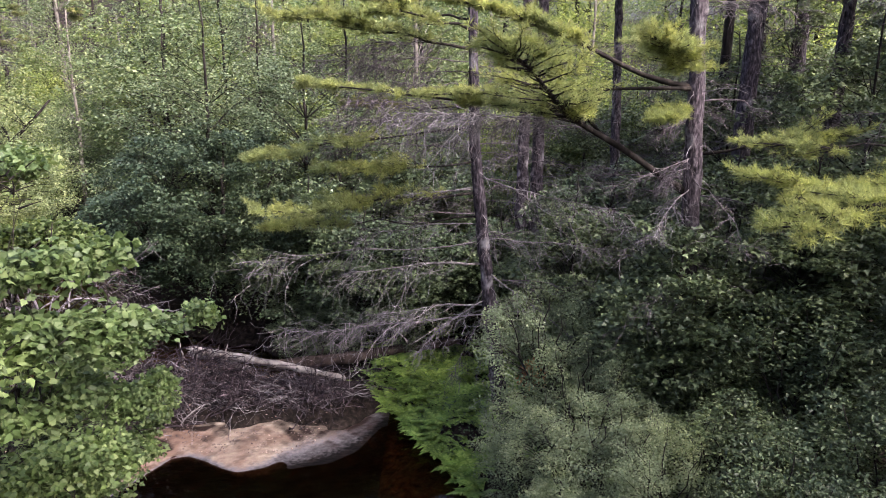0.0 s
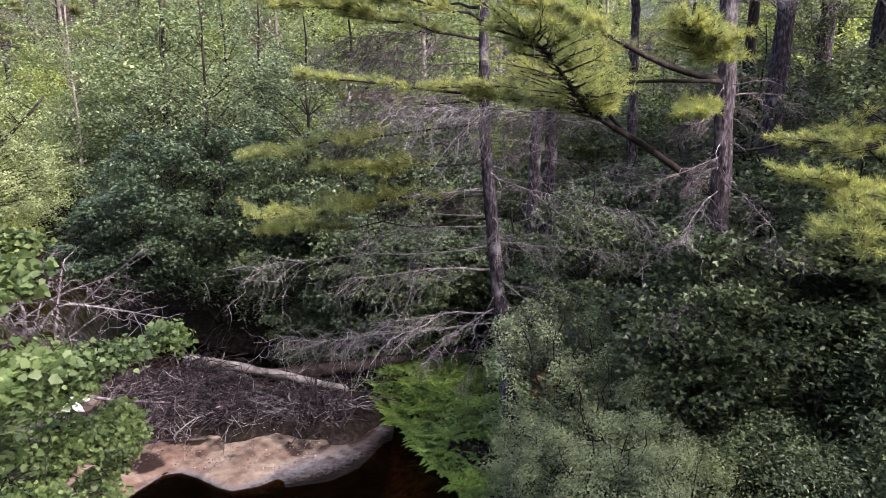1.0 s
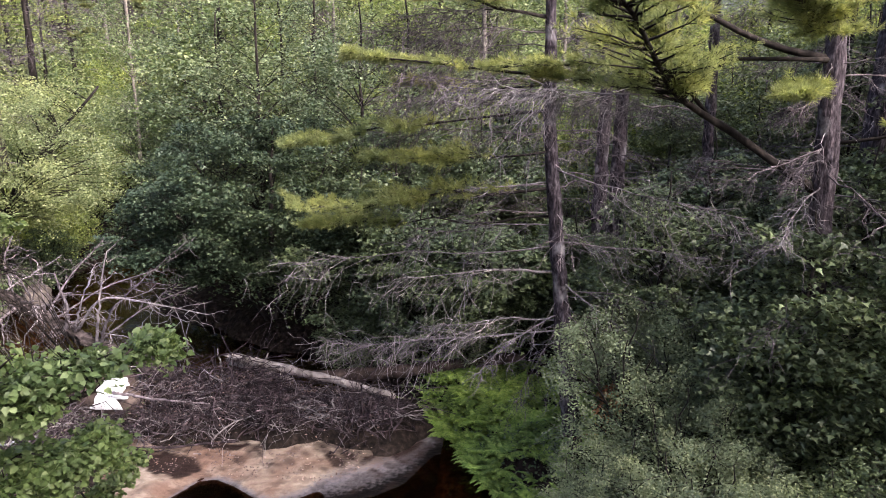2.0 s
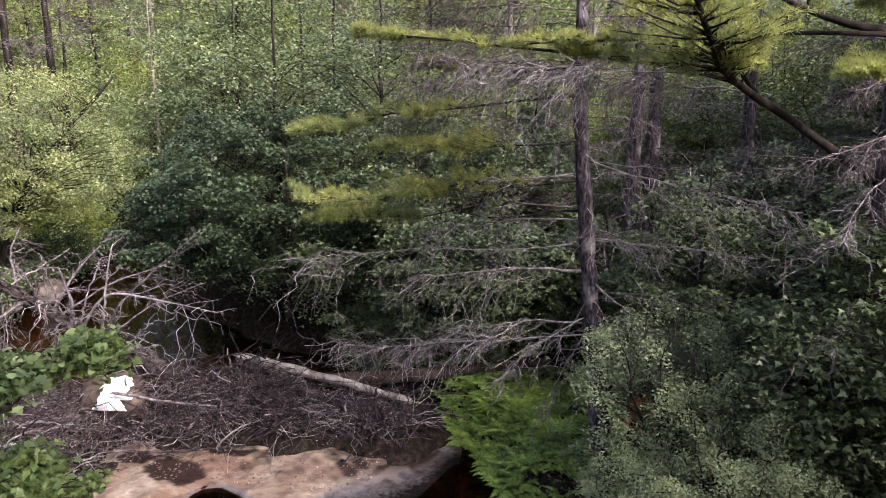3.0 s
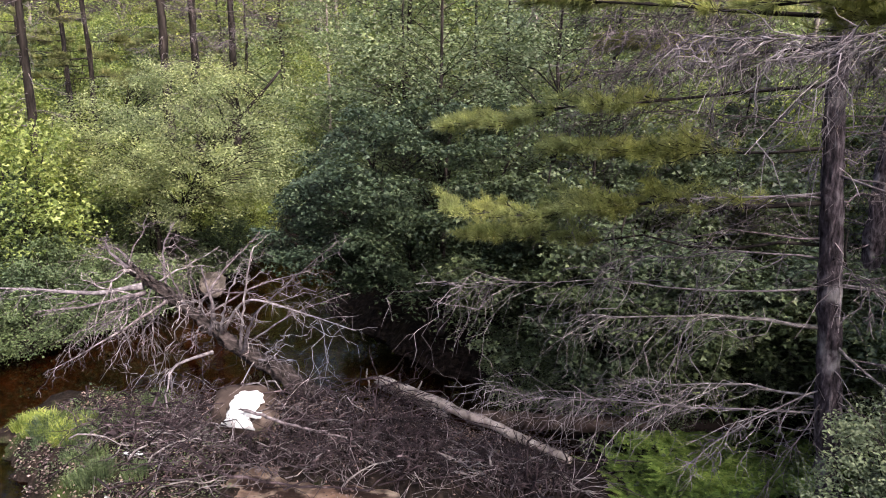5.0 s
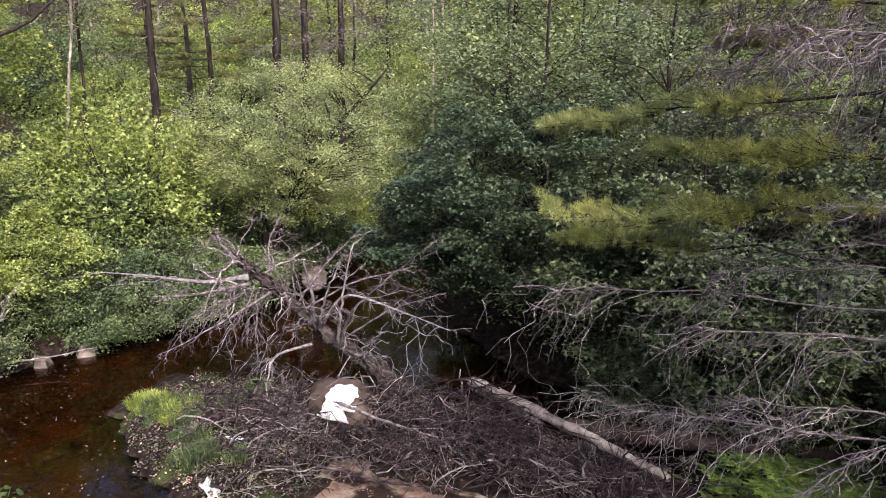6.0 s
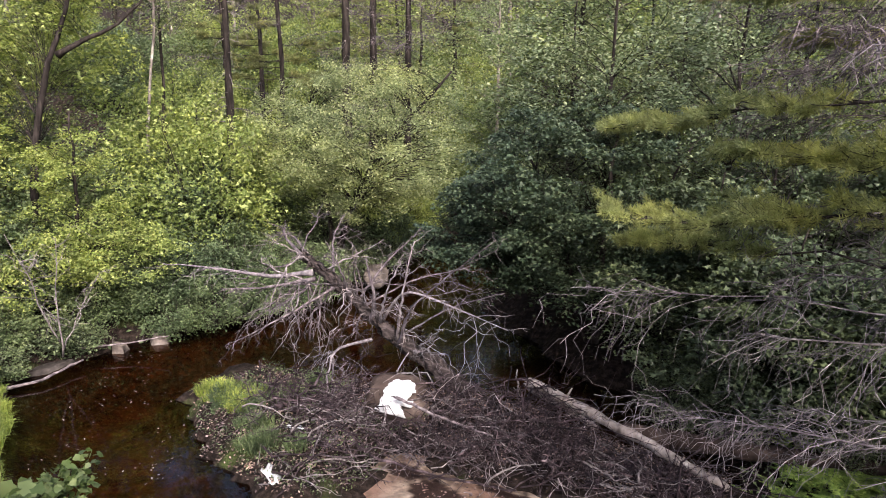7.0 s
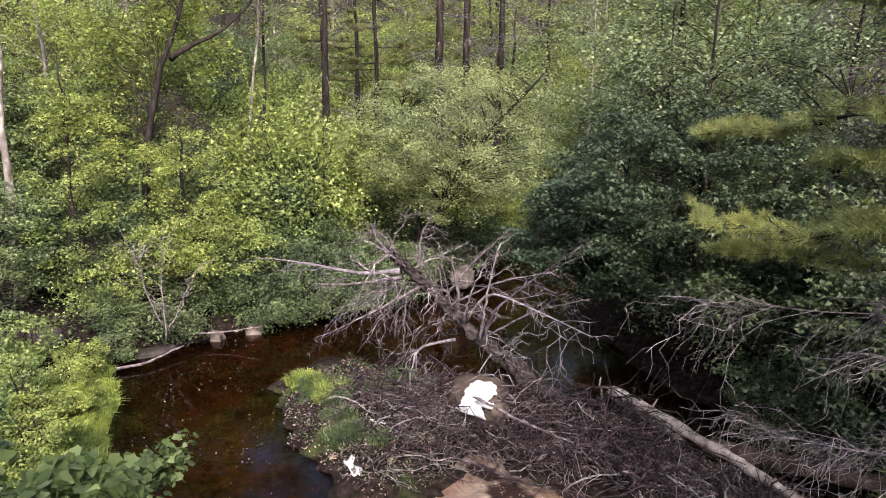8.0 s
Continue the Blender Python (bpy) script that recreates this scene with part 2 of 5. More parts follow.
ROCK_BROWN = rock_material("brown_rock", (0.034, 0.025, 0.021), (0.08, 0.059, 0.050), (0.15, 0.115, 0.10))
# Dark mud, with the shade of voids between twigs put into its colour.
MUD = rock_material("dam_mud", (0.008, 0.005, 0.005), (0.021, 0.014, 0.012), (0.048, 0.034, 0.030))


# ---------------------------------------------------------------- mesh tools
def mesh_from(name, pieces, mat, smooth=False):
    """One mesh from a list of (vertices, triangles)."""
    vs, ts, k = [], [], 0
    for v, t in pieces:
        if len(v):
            vs.append(np.asarray(v, np.float32).reshape(-1, 3))
            ts.append(np.asarray(t, np.int32).reshape(-1, 3) + k)
            k += len(vs[-1])
    v, t = np.concatenate(vs), np.concatenate(ts)
    me = bpy.data.meshes.new(name)
    me.vertices.add(len(v))
    me.vertices.foreach_set("co", v.ravel())
    me.loops.add(t.size)
    me.loops.foreach_set("vertex_index", t.ravel())
    me.polygons.add(len(t))
    me.polygons.foreach_set("loop_start", np.arange(0, t.size, 3, dtype=np.int32))
    if smooth:
        me.polygons.foreach_set("use_smooth", np.ones(len(t), bool))
    me.materials.append(mat)
    me.update(calc_edges=True)
    return me


def thing(name, base, label, category, group="", kind=""):
    ob = new(name)
    ob.empty_display_size = 0.2
    ob.location = base
    return tagged(ob, label, category, group, kind)


def part(name, pieces, mat, parent, label="", smooth=False):
    """One mesh object under a thing; the pieces are in the thing's own coordinates."""
    ob = new(name, mesh_from(name, pieces, mat, smooth))
    ob.parent = parent
    return tagged(ob, label)


def solid(name, pieces, mat, base, label, category, group="", kind="", smooth=True):
    ob = new(name, mesh_from(name, pieces, mat, smooth))
    ob.location = base
    return tagged(ob, label, category, group, kind)


def unit(v):
    return v / np.maximum(np.linalg.norm(v, axis=-1, keepdims=True), 1e-9)


def tubes(P, R, k=5, caps=True):
    """Round tapered tubes along m polylines: P (m, n, 3), R (m, n)."""
    P, R = np.asarray(P, float), np.asarray(R, float)
    if P.ndim == 2:
        P, R = P[None], R[None]
    m, n, _ = P.shape
    T = unit(np.gradient(P, axis=1))
    ref = np.where(np.abs(unit(P[:, -1] - P[:, 0])[:, 2:3]) > 0.8, np.array([[1.0, 0.13, 0.0]]), np.array([[0.0, 0.0, 1.0]]))
    A = unit(np.cross(T, ref[:, None, :]))
    B = np.cross(T, A)
    a = np.arange(k) / k * 2 * np.pi
    V = P[:, :, None] + R[:, :, None, None] * (np.cos(a)[None, None, :, None] * A[:, :, None] + np.sin(a)[None, None, :, None] * B[:, :, None])
    i, j = np.meshgrid(np.arange(n - 1), np.arange(k), indexing="ij")
    q = np.stack([i * k + j, i * k + (j + 1) % k, (i + 1) * k + (j + 1) % k, (i + 1) * k + j], -1).reshape(-1, 4)
    t = np.concatenate([q[:, [0, 2, 1]], q[:, [0, 3, 2]]])
    if caps:
        f = np.arange(1, k - 1)
        z = np.zeros_like(f)
        t = np.concatenate([t, np.stack([z, f, f + 1], -1), (n - 1) * k + np.stack([z, f + 1, f], -1)])
    return V.reshape(-1, 3), (t[None] + (np.arange(m) * n * k)[:, None, None]).reshape(-1, 3)


def wands(S, D, L, r0, r1, n=5, droop=0.1, wob=0.06, k=3):
    """m bent twigs that start at S, run along D for L, and sag or wander. Gives the polylines and the tubes."""
    m = len(S)
    t = np.linspace(0, 1, n)[None, :, None]
    L = np.broadcast_to(np.asarray(L, float), (m,))[:, None, None]
    P = S[:, None] + unit(D)[:, None] * L * t
    P[..., 2] -= (np.broadcast_to(np.asarray(droop, float), (m,))[:, None] * L[..., 0] * t[..., 0] ** 2)
    w = rng.normal(0, 1, (m, n, 3)) * wob * L / n
    w[:, 0] = 0
    P = P + np.cumsum(w, axis=1)
    r0 = np.broadcast_to(np.asarray(r0, float), (m,))[:, None]
    R = r0 + (r1 - r0) * t[..., 0] ** 0.8
    return P, tubes(P, R, k, k > 4)


def along(P, pick, t):
    """Points and directions at the shares t of the polylines P[pick]."""
    n = P.shape[1]
    f = t * (n - 1)
    i = np.minimum(f.astype(int), n - 2)
    a, b = P[pick, i], P[pick, i + 1]
    return a + (b - a) * (f - i)[:, None], unit(b - a)


LEAF = {
    "oval": (np.array([(0, 0, 0), (0.45, 0.27, 0.07), (1, 0, -0.05), (0.45, -0.27, 0.07)]), np.array([(0, 2, 1), (0, 3, 2)])),
    "lobed": (np.array([(0, 0, 0), (0.22, 0.5, 0.06), (0.42, 0.2, 0.03), (1, 0, -0.1), (0.42, -0.2, 0.03), (0.22, -0.5, 0.06)]),
              np.array([(0, 2, 1), (0, 3, 2), (0, 4, 3), (0, 5, 4)])),
    "maple": (np.array([(0.0, 0, 0), (-0.06, 0.26, 0.05), (0.12, 0.34, 0.04), (0.34, 0.50, 0.0), (0.48, 0.33, 0.03), (0.66, 0.27, 0.02), (1, 0, -0.14),
                        (0.66, -0.27, 0.02), (0.48, -0.33, 0.03), (0.34, -0.50, 0.0), (0.12, -0.34, 0.04), (-0.06, -0.26, 0.05), (0.3, 0, -0.04)]),
              np.array([(12, i + 1, i) for i in range(11)] + [(12, 0, 11)])),
    "blade": (np.array([(0, 0, 0), (0.28, 0.22, 0.05), (0.66, 0.20, 0.04), (1, 0, -0.06), (0.66, -0.20, 0.04), (0.28, -0.22, 0.05)]),
              np.array([(0, 2, 1), (0, 3, 2), (0, 4, 3), (0, 5, 4)])),
}


def leaves(P, size, shape="oval", up=0.8, spread=None, droop=0.25):
    """Leaves at P: blades that point anyhow (or roughly along spread) and face roughly upwards."""
    m = len(P)
    tv, tt = LEAF[shape]
    az = rng.uniform(0, 2 * np.pi, m)
    D = np.stack([np.cos(az), np.sin(az), np.full(m, -droop)], -1) + rng.normal(0, 0.35, (m, 3)) * [0.3, 0.3, 1]
    if spread is not None:
        D = unit(D) * 0.7 + spread
    D = unit(D)
    N = np.array([0, 0, up]) + rng.normal(0, 0.45, (m, 3))
    Y = unit(np.cross(N, D))
    N = np.cross(D, Y)
    s = (size * rng.uniform(0.65, 1.25, m))[:, None, None]
    V = P[:, None] + s * (tv[None, :, 0:1] * D[:, None] + tv[None, :, 1:2] * Y[:, None] + tv[None, :, 2:3] * N[:, None])
    T = tt[None] + (np.arange(m) * len(tv))[:, None, None]
    return V.reshape(-1, 3), T.reshape(-1, 3)


def blob(center, radii, n, low=0.35):
    """n places in an egg, thicker towards its skin."""
    d = unit(rng.normal(0, 1, (n, 3)))
    r = low + (1 - low) * rng.uniform(0, 1, n) ** 0.6
    return np.asarray(center, float) + d * r[:, None] * np.asarray(radii, float)


# ---------------------------------------------------------------- plants
def stem(points, r0, r1, n=14, k=10, wob=0.03):
    """A trunk through a few given points, smoothed, tapered and slightly uneven."""
    pts = np.asarray(points, float)
    s = np.linspace(0, len(pts) - 1, n)
    P = np.stack([np.interp(s, np.arange(len(pts)), pts[:, c]) for c in range(3)], -1)
    for _ in range(2):
        P[1:-1] = (P[:-2] + 2 * P[1:-1] + P[2:]) / 4
    P[1:] += rng.normal(0, wob, (n - 1, 3)) * [1, 1, 0]
    R = np.linspace(r0, r1, n) * (1 + rng.normal(0, 0.05, n))
    R[0] *= 1.35
    return P, R, tubes(P, R, k)


def leafy_tree(name, base, trunk, r0, clumps, clump_r, per_clump, size, shape, mat, bark, label, category="tree", group="", flat=0.5, stems=None, up=0.9, twigs=3, limb=1.0):
    """A broadleaf tree or shrub: stems, limbs out to each clump of leaves, twigs and leaves. Places are relative to base."""
    ob = thing(name, base, label, category, group)
    ways = [stem(trunk, r0, r0 * 0.25, 12, 8)]
    for extra in stems or []:
        ways.append(stem(extra, r0 * 0.7, r0 * 0.2, 12, 7))
    for P, R, piece in ways:
        part("trunk", [piece], bark, ob, smooth=True)
    allP = np.concatenate([w[0][3:] for w in ways])
    allR = np.concatenate([w[1][3:] for w in ways])
    c = np.asarray(clumps)
    h = np.linalg.norm(c[:, None, :2] - allP[None, :, :2], axis=-1)
    cost = np.abs(allP[None, :, 2] - (c[:, None, 2] - 0.55 * h)) + 0.5 * h + 0.2 * rng.uniform(0, 1, h.shape)
    j = np.argmin(cost, axis=1)
    S = allP[j]
    n = 4
    t = np.linspace(0, 1, n)[None, :, None]
    LP = S[:, None] * (1 - t) + c[:, None] * t
    LP[..., 2] += 0.12 * np.linalg.norm(c - S, axis=-1)[:, None] * np.sin(np.pi * t[..., 0])
    LP[:, 1:] += rng.normal(0, 0.04, (len(c), n - 1, 3)) * np.linalg.norm(c - S, axis=-1)[:, None, None] ** 0.5
    lr = np.minimum(allR[j] * 0.5, 0.005 + 0.004 * np.linalg.norm(c - S, axis=-1))
    limbs = tubes(LP, limb * lr[:, None] * np.linspace(1, 0.25, n)[None], 4 if twigs else 3, False)
    tw = twigs
    pick = np.repeat(np.arange(len(c)), tw)
    q, d = along(LP, pick, rng.uniform(0.55, 1.0, len(pick)))
    dirs = d * 0.5 + unit(rng.normal(0, 1, d.shape) * [1, 1, 0.5])
    TP, twig = wands(q, dirs, clump_r * rng.uniform(0.5, 1.0, len(pick)), 0.007, 0.002, 3, 0.1)
    tagged(part("branchwork", [limbs, twig], bark, ob, smooth=True), kind="stuff")
    m = per_clump
    pick = np.repeat(np.arange(len(c)), m)
    L = unit(rng.normal(0, 1, (len(pick), 3))) * (rng.uniform(0, 1, len(pick)) ** 0.45)[:, None] * [1, 1, flat]
    tilt = rng.normal(0, 0.22, (len(c), 2))
    L[:, 2] += L[:, 0] * tilt[pick, 0] + L[:, 1] * tilt[pick, 1]
    cr = clump_r * rng.uniform(0.7, 1.3, len(c))
    L *= cr[pick, None]
    L[:, 2] -= 0.28 * (L[:, 0] ** 2 + L[:, 1] ** 2) / clump_r
    part("crown", [leaves(c[pick] + L, size, shape, up)], mat, ob)
    return ob


def needles(P, D, each, length, width, spread=0.75):
    """Tufts of needles: slim blades that burst forward from P along D."""
    m = len(P) * each
    p = np.repeat(P, each, axis=0)
    d = unit(np.repeat(unit(D), each, axis=0) + rng.normal(0, spread, (m, 3)) + [0, 0, 0.15])
    side = unit(np.cross(d, rng.normal(0, 1, (m, 3)))) * width * 0.5
    l = (length * rng.uniform(0.7, 1.15, m))[:, None]
    p = p + d * rng.uniform(0, 0.03, (m, 1))
    V = np.stack([p - side, p + side, p + d * l], 1).reshape(-1, 3)
    return V, np.arange(m * 3).reshape(-1, 3)


def dead_branch(start, way, length, r, twigs=26, fine=3, droop=0.12, hang=0.35, side=0.55, wob=0.12, path=None):
    """A bare branch: a limb, a fan of side twigs and finer twigs on those. path: bends of the limb, in place of a straight way."""
    if path is None:
        P, a = wands(np.array([start], float), unit(np.array([way], float)), length, r, r * 0.25, 9, droop, wob, 6)
    else:
        pp, _, a = stem([start, *path], r * 0.85, r * 0.22, 14, 7, 0.012)
        P = pp[None]
        length = float(np.linalg.norm(np.diff(pp, axis=0), axis=1).sum())
    t = rng.uniform(0.10, 1, twigs) ** 0.8
    q, d = along(P, np.zeros(twigs, int), t)
    flat = unit(np.cross(d, [0, 0, 1.0])) * rng.choice([-1, 1], (twigs, 1))
    dirs = d * 0.75 + flat * side + rng.normal(0, 0.22, (twigs, 3)) - np.array([0, 0, hang]) * rng.uniform(0, 1, (twigs, 1))
    L = np.minimum(length * rng.uniform(0.06, 0.5, twigs) ** 1.15 * (1.12 - 0.55 * t), 0.95)
    P2, b = wands(q, dirs, L, np.clip(r * 0.36, 0.0045, 0.008) * rng.uniform(0.7, 1.2, twigs), 0.0028, 6, 0.16, 0.6, 4)
    pick = np.repeat(np.arange(twigs), fine)
    q, d = along(P2, pick, rng.uniform(0.2, 1, len(pick)))
    dirs = d * 0.7 + rng.normal(0, 0.5, q.shape) - [0, 0, 0.25]
    P3, c = wands(q, dirs, L[pick] * rng.uniform(0.2, 0.6, len(pick)), 0.0045, 0.002, 4, 0.25, 0.5, 3)
    return [a, b, c]


def pine_bough(start, way, length, r, side=18, tufts=9, each=22, droop=0.05, rise=0.25, first=0.35, needle=0.10, width=0.0065, wide=0.32, mid=None, coarse=False, lift=0.16):
    """A living pine branch: the wood and the needles."""
    S, D = np.array([start], float), unit(np.array([way], float))
    if mid is None:
        P, a = wands(S, D, length, r, r * 0.2, 9, droop, 0.16, 6)
    else:
        pp, rr, a = stem([start, *mid], r, r * 0.25, 12, 7, 0.02)
        P = pp[None]
        length = float(np.linalg.norm(np.diff(pp, axis=0), axis=1).sum())
    knots = rng.uniform(0, 1, max(4, side // 5)) ** 0.8
    which = rng.integers(0, len(knots), side)
    t = first + (1 - first) * np.clip(knots[which] + rng.normal(0, 0.08, side), 0, 1)
    q, d = along(P, np.zeros(side, int), t)
    flat = unit(np.cross(d, [0, 0, 1.0])) * rng.choice([-1, 1], (side, 1))
    rises = rng.normal(0, lift, len(knots))
    dirs = d * 0.8 + flat * rng.uniform(0.2, 0.95, (side, 1)) + [0, 0, rise] + rng.normal(0, 0.16, (side, 3)) * [1, 1, 0.5]
    dirs[:, 2] += rises[which]
    L = length * wide * rng.uniform(0.4, 1.15, side) * (1.15 - 0.6 * t) * rng.uniform(0.75, 1.25, len(knots))[which]
    P2, b = wands(q, dirs, L, max(0.006, r * 0.25), 0.003, 5, -0.05, 0.12, 4)
    pick = np.repeat(np.arange(side), 4)
    q, d = along(P2, pick, rng.uniform(0.25, 0.95, len(pick)))
    dirs = d + rng.normal(0, 0.5, q.shape) * [1, 1, 0.3] + [0, 0, 0.12]
    P3, c = wands(q, dirs, L[pick] * rng.uniform(0.2, 0.45, len(pick)), 0.004, 0.002, 4, -0.05, 0.12, 3)
    pick = np.repeat(np.arange(len(P3)), max(1, tufts // 3))
    q, d = along(P3, pick, rng.uniform(0.3, 1.0, len(pick)))
    pick2 = np.repeat(np.arange(side), 4)
    q2, d2 = along(P2, pick2, rng.uniform(0.5, 1.0, len(pick2)))
    return [a, b] if coarse else [a, b, c], [needles(np.concatenate([q, q2]), np.concatenate([d, d2]), each, needle, width)]


def fern_mesh(name, fronds=9, length=0.7):
    """A fern: arching fronds with rows of leaflets."""
    out = []
    az = rng.uniform(0, 2 * np.pi, fronds)
    D = np.stack([np.cos(az), np.sin(az), rng.uniform(0.7, 1.3, fronds)], -1)
    P, wood = wands(np.zeros((fronds, 3)), D, length * rng.uniform(0.7, 1.1, fronds), 0.005, 0.002, 7, 0.45, 0.05, 3)
    out.append(wood)
    k = 15
    pick = np.repeat(np.arange(fronds), k)
    t = np.tile(np.linspace(0.16, 0.98, k), fronds)
    q, d = along(P, pick, t)
    s = unit(np.cross(d, [0, 0, 1.0]))
    w = length * 0.26 * (1.05 - t)[:, None] * np.minimum(1, t * 5)[:, None]
    g = d * length * 0.03
    for sg in (-1, 1):
        tip = q + sg * s * w + d * w * 0.35 - np.array([0, 0, 0.15]) * w
        V = np.stack([q - g, q + g, tip + g * 0.4], 1).reshape(-1, 3)
        out.append((V, np.arange(len(V)).reshape(-1, 3)))
    return mesh_from(name, out, FERN)


def blades(n, length, spread, width=0.007):
    """Curved grass blades from a small tuft."""
    az = rng.uniform(0, 2 * np.pi, n)
    p = np.stack([np.cos(az), np.sin(az), np.zeros(n)], -1) * (spread * rng.uniform(0, 1, n) ** 0.5)[:, None]
    lean = np.stack([np.cos(az), np.sin(az), np.zeros(n)], -1) * rng.uniform(0.05, 0.7, (n, 1)) + rng.normal(0, 0.15, (n, 3)) * [1, 1, 0]
    l = (length * rng.uniform(0.5, 1.15, n))[:, None]
    s = unit(np.cross(lean + [0, 0, 1.0], rng.normal(0, 1, (n, 3)))) * width
    a = p + l * ([0, 0, 0.6] + lean * 0.3)
    b = p + l * ([0, 0, 0.85] + lean * 0.95) - l * np.array([0, 0, 0.35]) * np.linalg.norm(lean, axis=1)[:, None]
    V = np.stack([p - s, p + s, a + s * 0.8, a - s * 0.8, b], 1).reshape(-1, 3)
    T = np.array([(0, 1, 2), (0, 2, 3), (3, 2, 4)])[None] + (np.arange(n) * 5)[:, None, None]
    return V, T.reshape(-1, 3)


def rock_piece(size, rough=0.18, cut=None, seed=0):
    """A rounded or slabby stone: a fine sphere pushed about by noise and cut by planes."""
    bm = bmesh.new()
    bmesh.ops.create_icosphere(bm, subdivisions=3, radius=1.0)
    for v in bm.verts:
        c = v.co.copy()
        f = 1 + rough * noise.noise(c * 1.3 + Vector((seed, 0, 0))) + rough * 0.6 * noise.noise(c * 3.4 + Vector((0, seed, 0)))
        v.co = c * f
        for (nx, ny, nz, d) in cut or []:
            nn = Vector((nx, ny, nz)).normalized()
            over = v.co.dot(nn) - d
            if over > 0:
                v.co -= nn * over * 0.97
        v.co = Vector((v.co.x * size[0], v.co.y * size[1], v.co.z * size[2]))
    bmesh.ops.triangulate(bm, faces=bm.faces)
    V = np.array([v.co[:] for v in bm.verts])
    T = np.array([[v.index for v in f.verts] for f in bm.faces])
    bm.free()
    return V, T


# ---------------------------------------------------------------- ground, water, sand
SHORE = np.array([(4.0, -40), (3.4, 0), (2.2, 6), (0.8, 9.4), (0.2, 10.7), (-0.25, 11.6), (-1.0, 13.05), (-1.7, 14.1), (-3.0, 15.3), (-5.0, 16.5),
                  (-6.8, 17.3), (-8.5, 18.4), (-9.9, 19.2), (-10.8, 22), (-11.2, 27), (-14.2, 27), (-13.8, 22), (-13.2, 17), (-13.8, 15.2),
                  (-14.2, 14.2), (-14.6, 12.6), (-14.8, 11.0), (-14.6, 10.0), (-13.5, 9.5), (-12.5, 9.0), (-11.5, 8.45), (-10.4, 7.6), (-9.2, 6.4),
                  (-8.2, 3), (-8.0, -40)])
ISLAND = [((-10.4, 12.4), (-8.0, 12.0), 1.15, 0.34), ((-9.6, 11.6), (-7.6, 11.0), 0.8, 0.25), ((-7.8, 11.5), (-7.2, 11.4), 0.8, 0.16),
          ((-8.0, 13.1), (-2.4, 13.5), 0.9, 0.35)]


def ripple(x, y, f=1.0, s=0.0):
    return (np.sin(x * 1.7 * f + s) * np.cos(y * 1.3 * f - s * 2) + 0.6 * np.sin(x * 3.1 * f - y * 2.3 * f + s) + 0.4 * np.cos(x * 5.3 * f + y * 6.1 * f + 1.7 * s)) / 2


def to_line(x, y, a, b):
    dx, dy = b[0] - a[0], b[1] - a[1]
    t = np.clip(((x - a[0]) * dx + (y - a[1]) * dy) / (dx * dx + dy * dy), 0, 1)
    return np.hypot(x - a[0] - t * dx, y - a[1] - t * dy)


def inland(x, y):
    """Distance from the water's edge, positive on land."""
    d = np.full(np.shape(x), 1e9)
    inside = np.zeros(np.shape(x), bool)
    for a, b in zip(SHORE, np.roll(SHORE, -1, axis=0)):
        d = np.minimum(d, to_line(x, y, a, b))
        if a[1] != b[1]:
            cross = ((a[1] > y) != (b[1] > y)) & (x < (b[0] - a[0]) * (y - a[1]) / (b[1] - a[1]) + a[0])
            inside ^= cross
    return np.where(inside, -d, d)


def ease(t):
    t = np.clip(t, 0, 1)
    return t * t * (3 - 2 * t)


def height(x, y):
    x, y = np.asarray(x, float), np.asarray(y, float)
    d = inland(x, y) + 0.22 * ripple(x, y, 1.1)
    z = np.where(d < 0, -0.55 * ease(-d / 1.6) - 0.06, -0.06 + 0.5 * ease(d / 0.9) + 0.45 * ease((d - 1) / 5))
    left = ease((-x - 10) / 8)
    z = z + np.where(d > 5, (d - 5) * (0.15 + 0.13 * left), 0) * ease((d - 5) / 6)
    z = np.where(z > 14, 14 + (z - 14) * 0.25, z)
    z = z + 0.07 * ripple(x, y, 0.9, 1.0) * ease(d / 2) + 0.05 * ripple(x, y, 2.7, 2.0) * ease(np.abs(d))
    for a, b, r, h in ISLAND:
        q = to_line(x, y, a, b) + 0.26 * ripple(x, y, 2.1, 3) + 0.12 * ripple(x, y, 5.5, 2)
        z = np.maximum(z, -0.5 + (h + 0.5) * ease((r + 0.75 - q) / 1.15) + 0.05 * ripple(x, y, 4.0, 1))
    return z


def grid(x0, x1, y0, y1, nx, ny, fn):
    x, y = np.meshgrid(np.linspace(x0, x1, nx), np.linspace(y0, y1, ny), indexing="ij")
    V = np.stack([x, y, fn(x, y)], -1).reshape(-1, 3)
    i, j = np.meshgrid(np.arange(nx - 1), np.arange(ny - 1), indexing="ij")
    a = (i * ny + j).ravel()
    T = np.concatenate([np.stack([a, a + ny, a + ny + 1], -1), np.stack([a, a + ny + 1, a + 1], -1)])
    return V, T


def ground_sheet():
    """One sheet, fine by the river and coarse towards the horizon."""
    def steps(lo, hi, fine, far):
        near = np.arange(lo, hi, fine)
        out = np.geomspace(1, far, 34)
        return np.concatenate([lo - out[::-1], near, hi + out])
    xs, ys = steps(-20, 8, 0.22, 900), steps(5, 24, 0.22, 900)
    x, y = np.meshgrid(xs, ys, indexing="ij")
    V = np.stack([x, y, height(x, y)], -1).reshape(-1, 3)
    nx, ny = len(xs), len(ys)
    i, j = np.meshgrid(np.arange(nx - 1), np.arange(ny - 1), indexing="ij")
    a = (i * ny + j).ravel()
    T = np.concatenate([np.stack([a, a + ny, a + ny + 1], -1), np.stack([a, a + ny + 1, a + 1], -1)])
    return V, T


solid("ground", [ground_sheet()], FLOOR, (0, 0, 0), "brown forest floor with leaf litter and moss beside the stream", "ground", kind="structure")
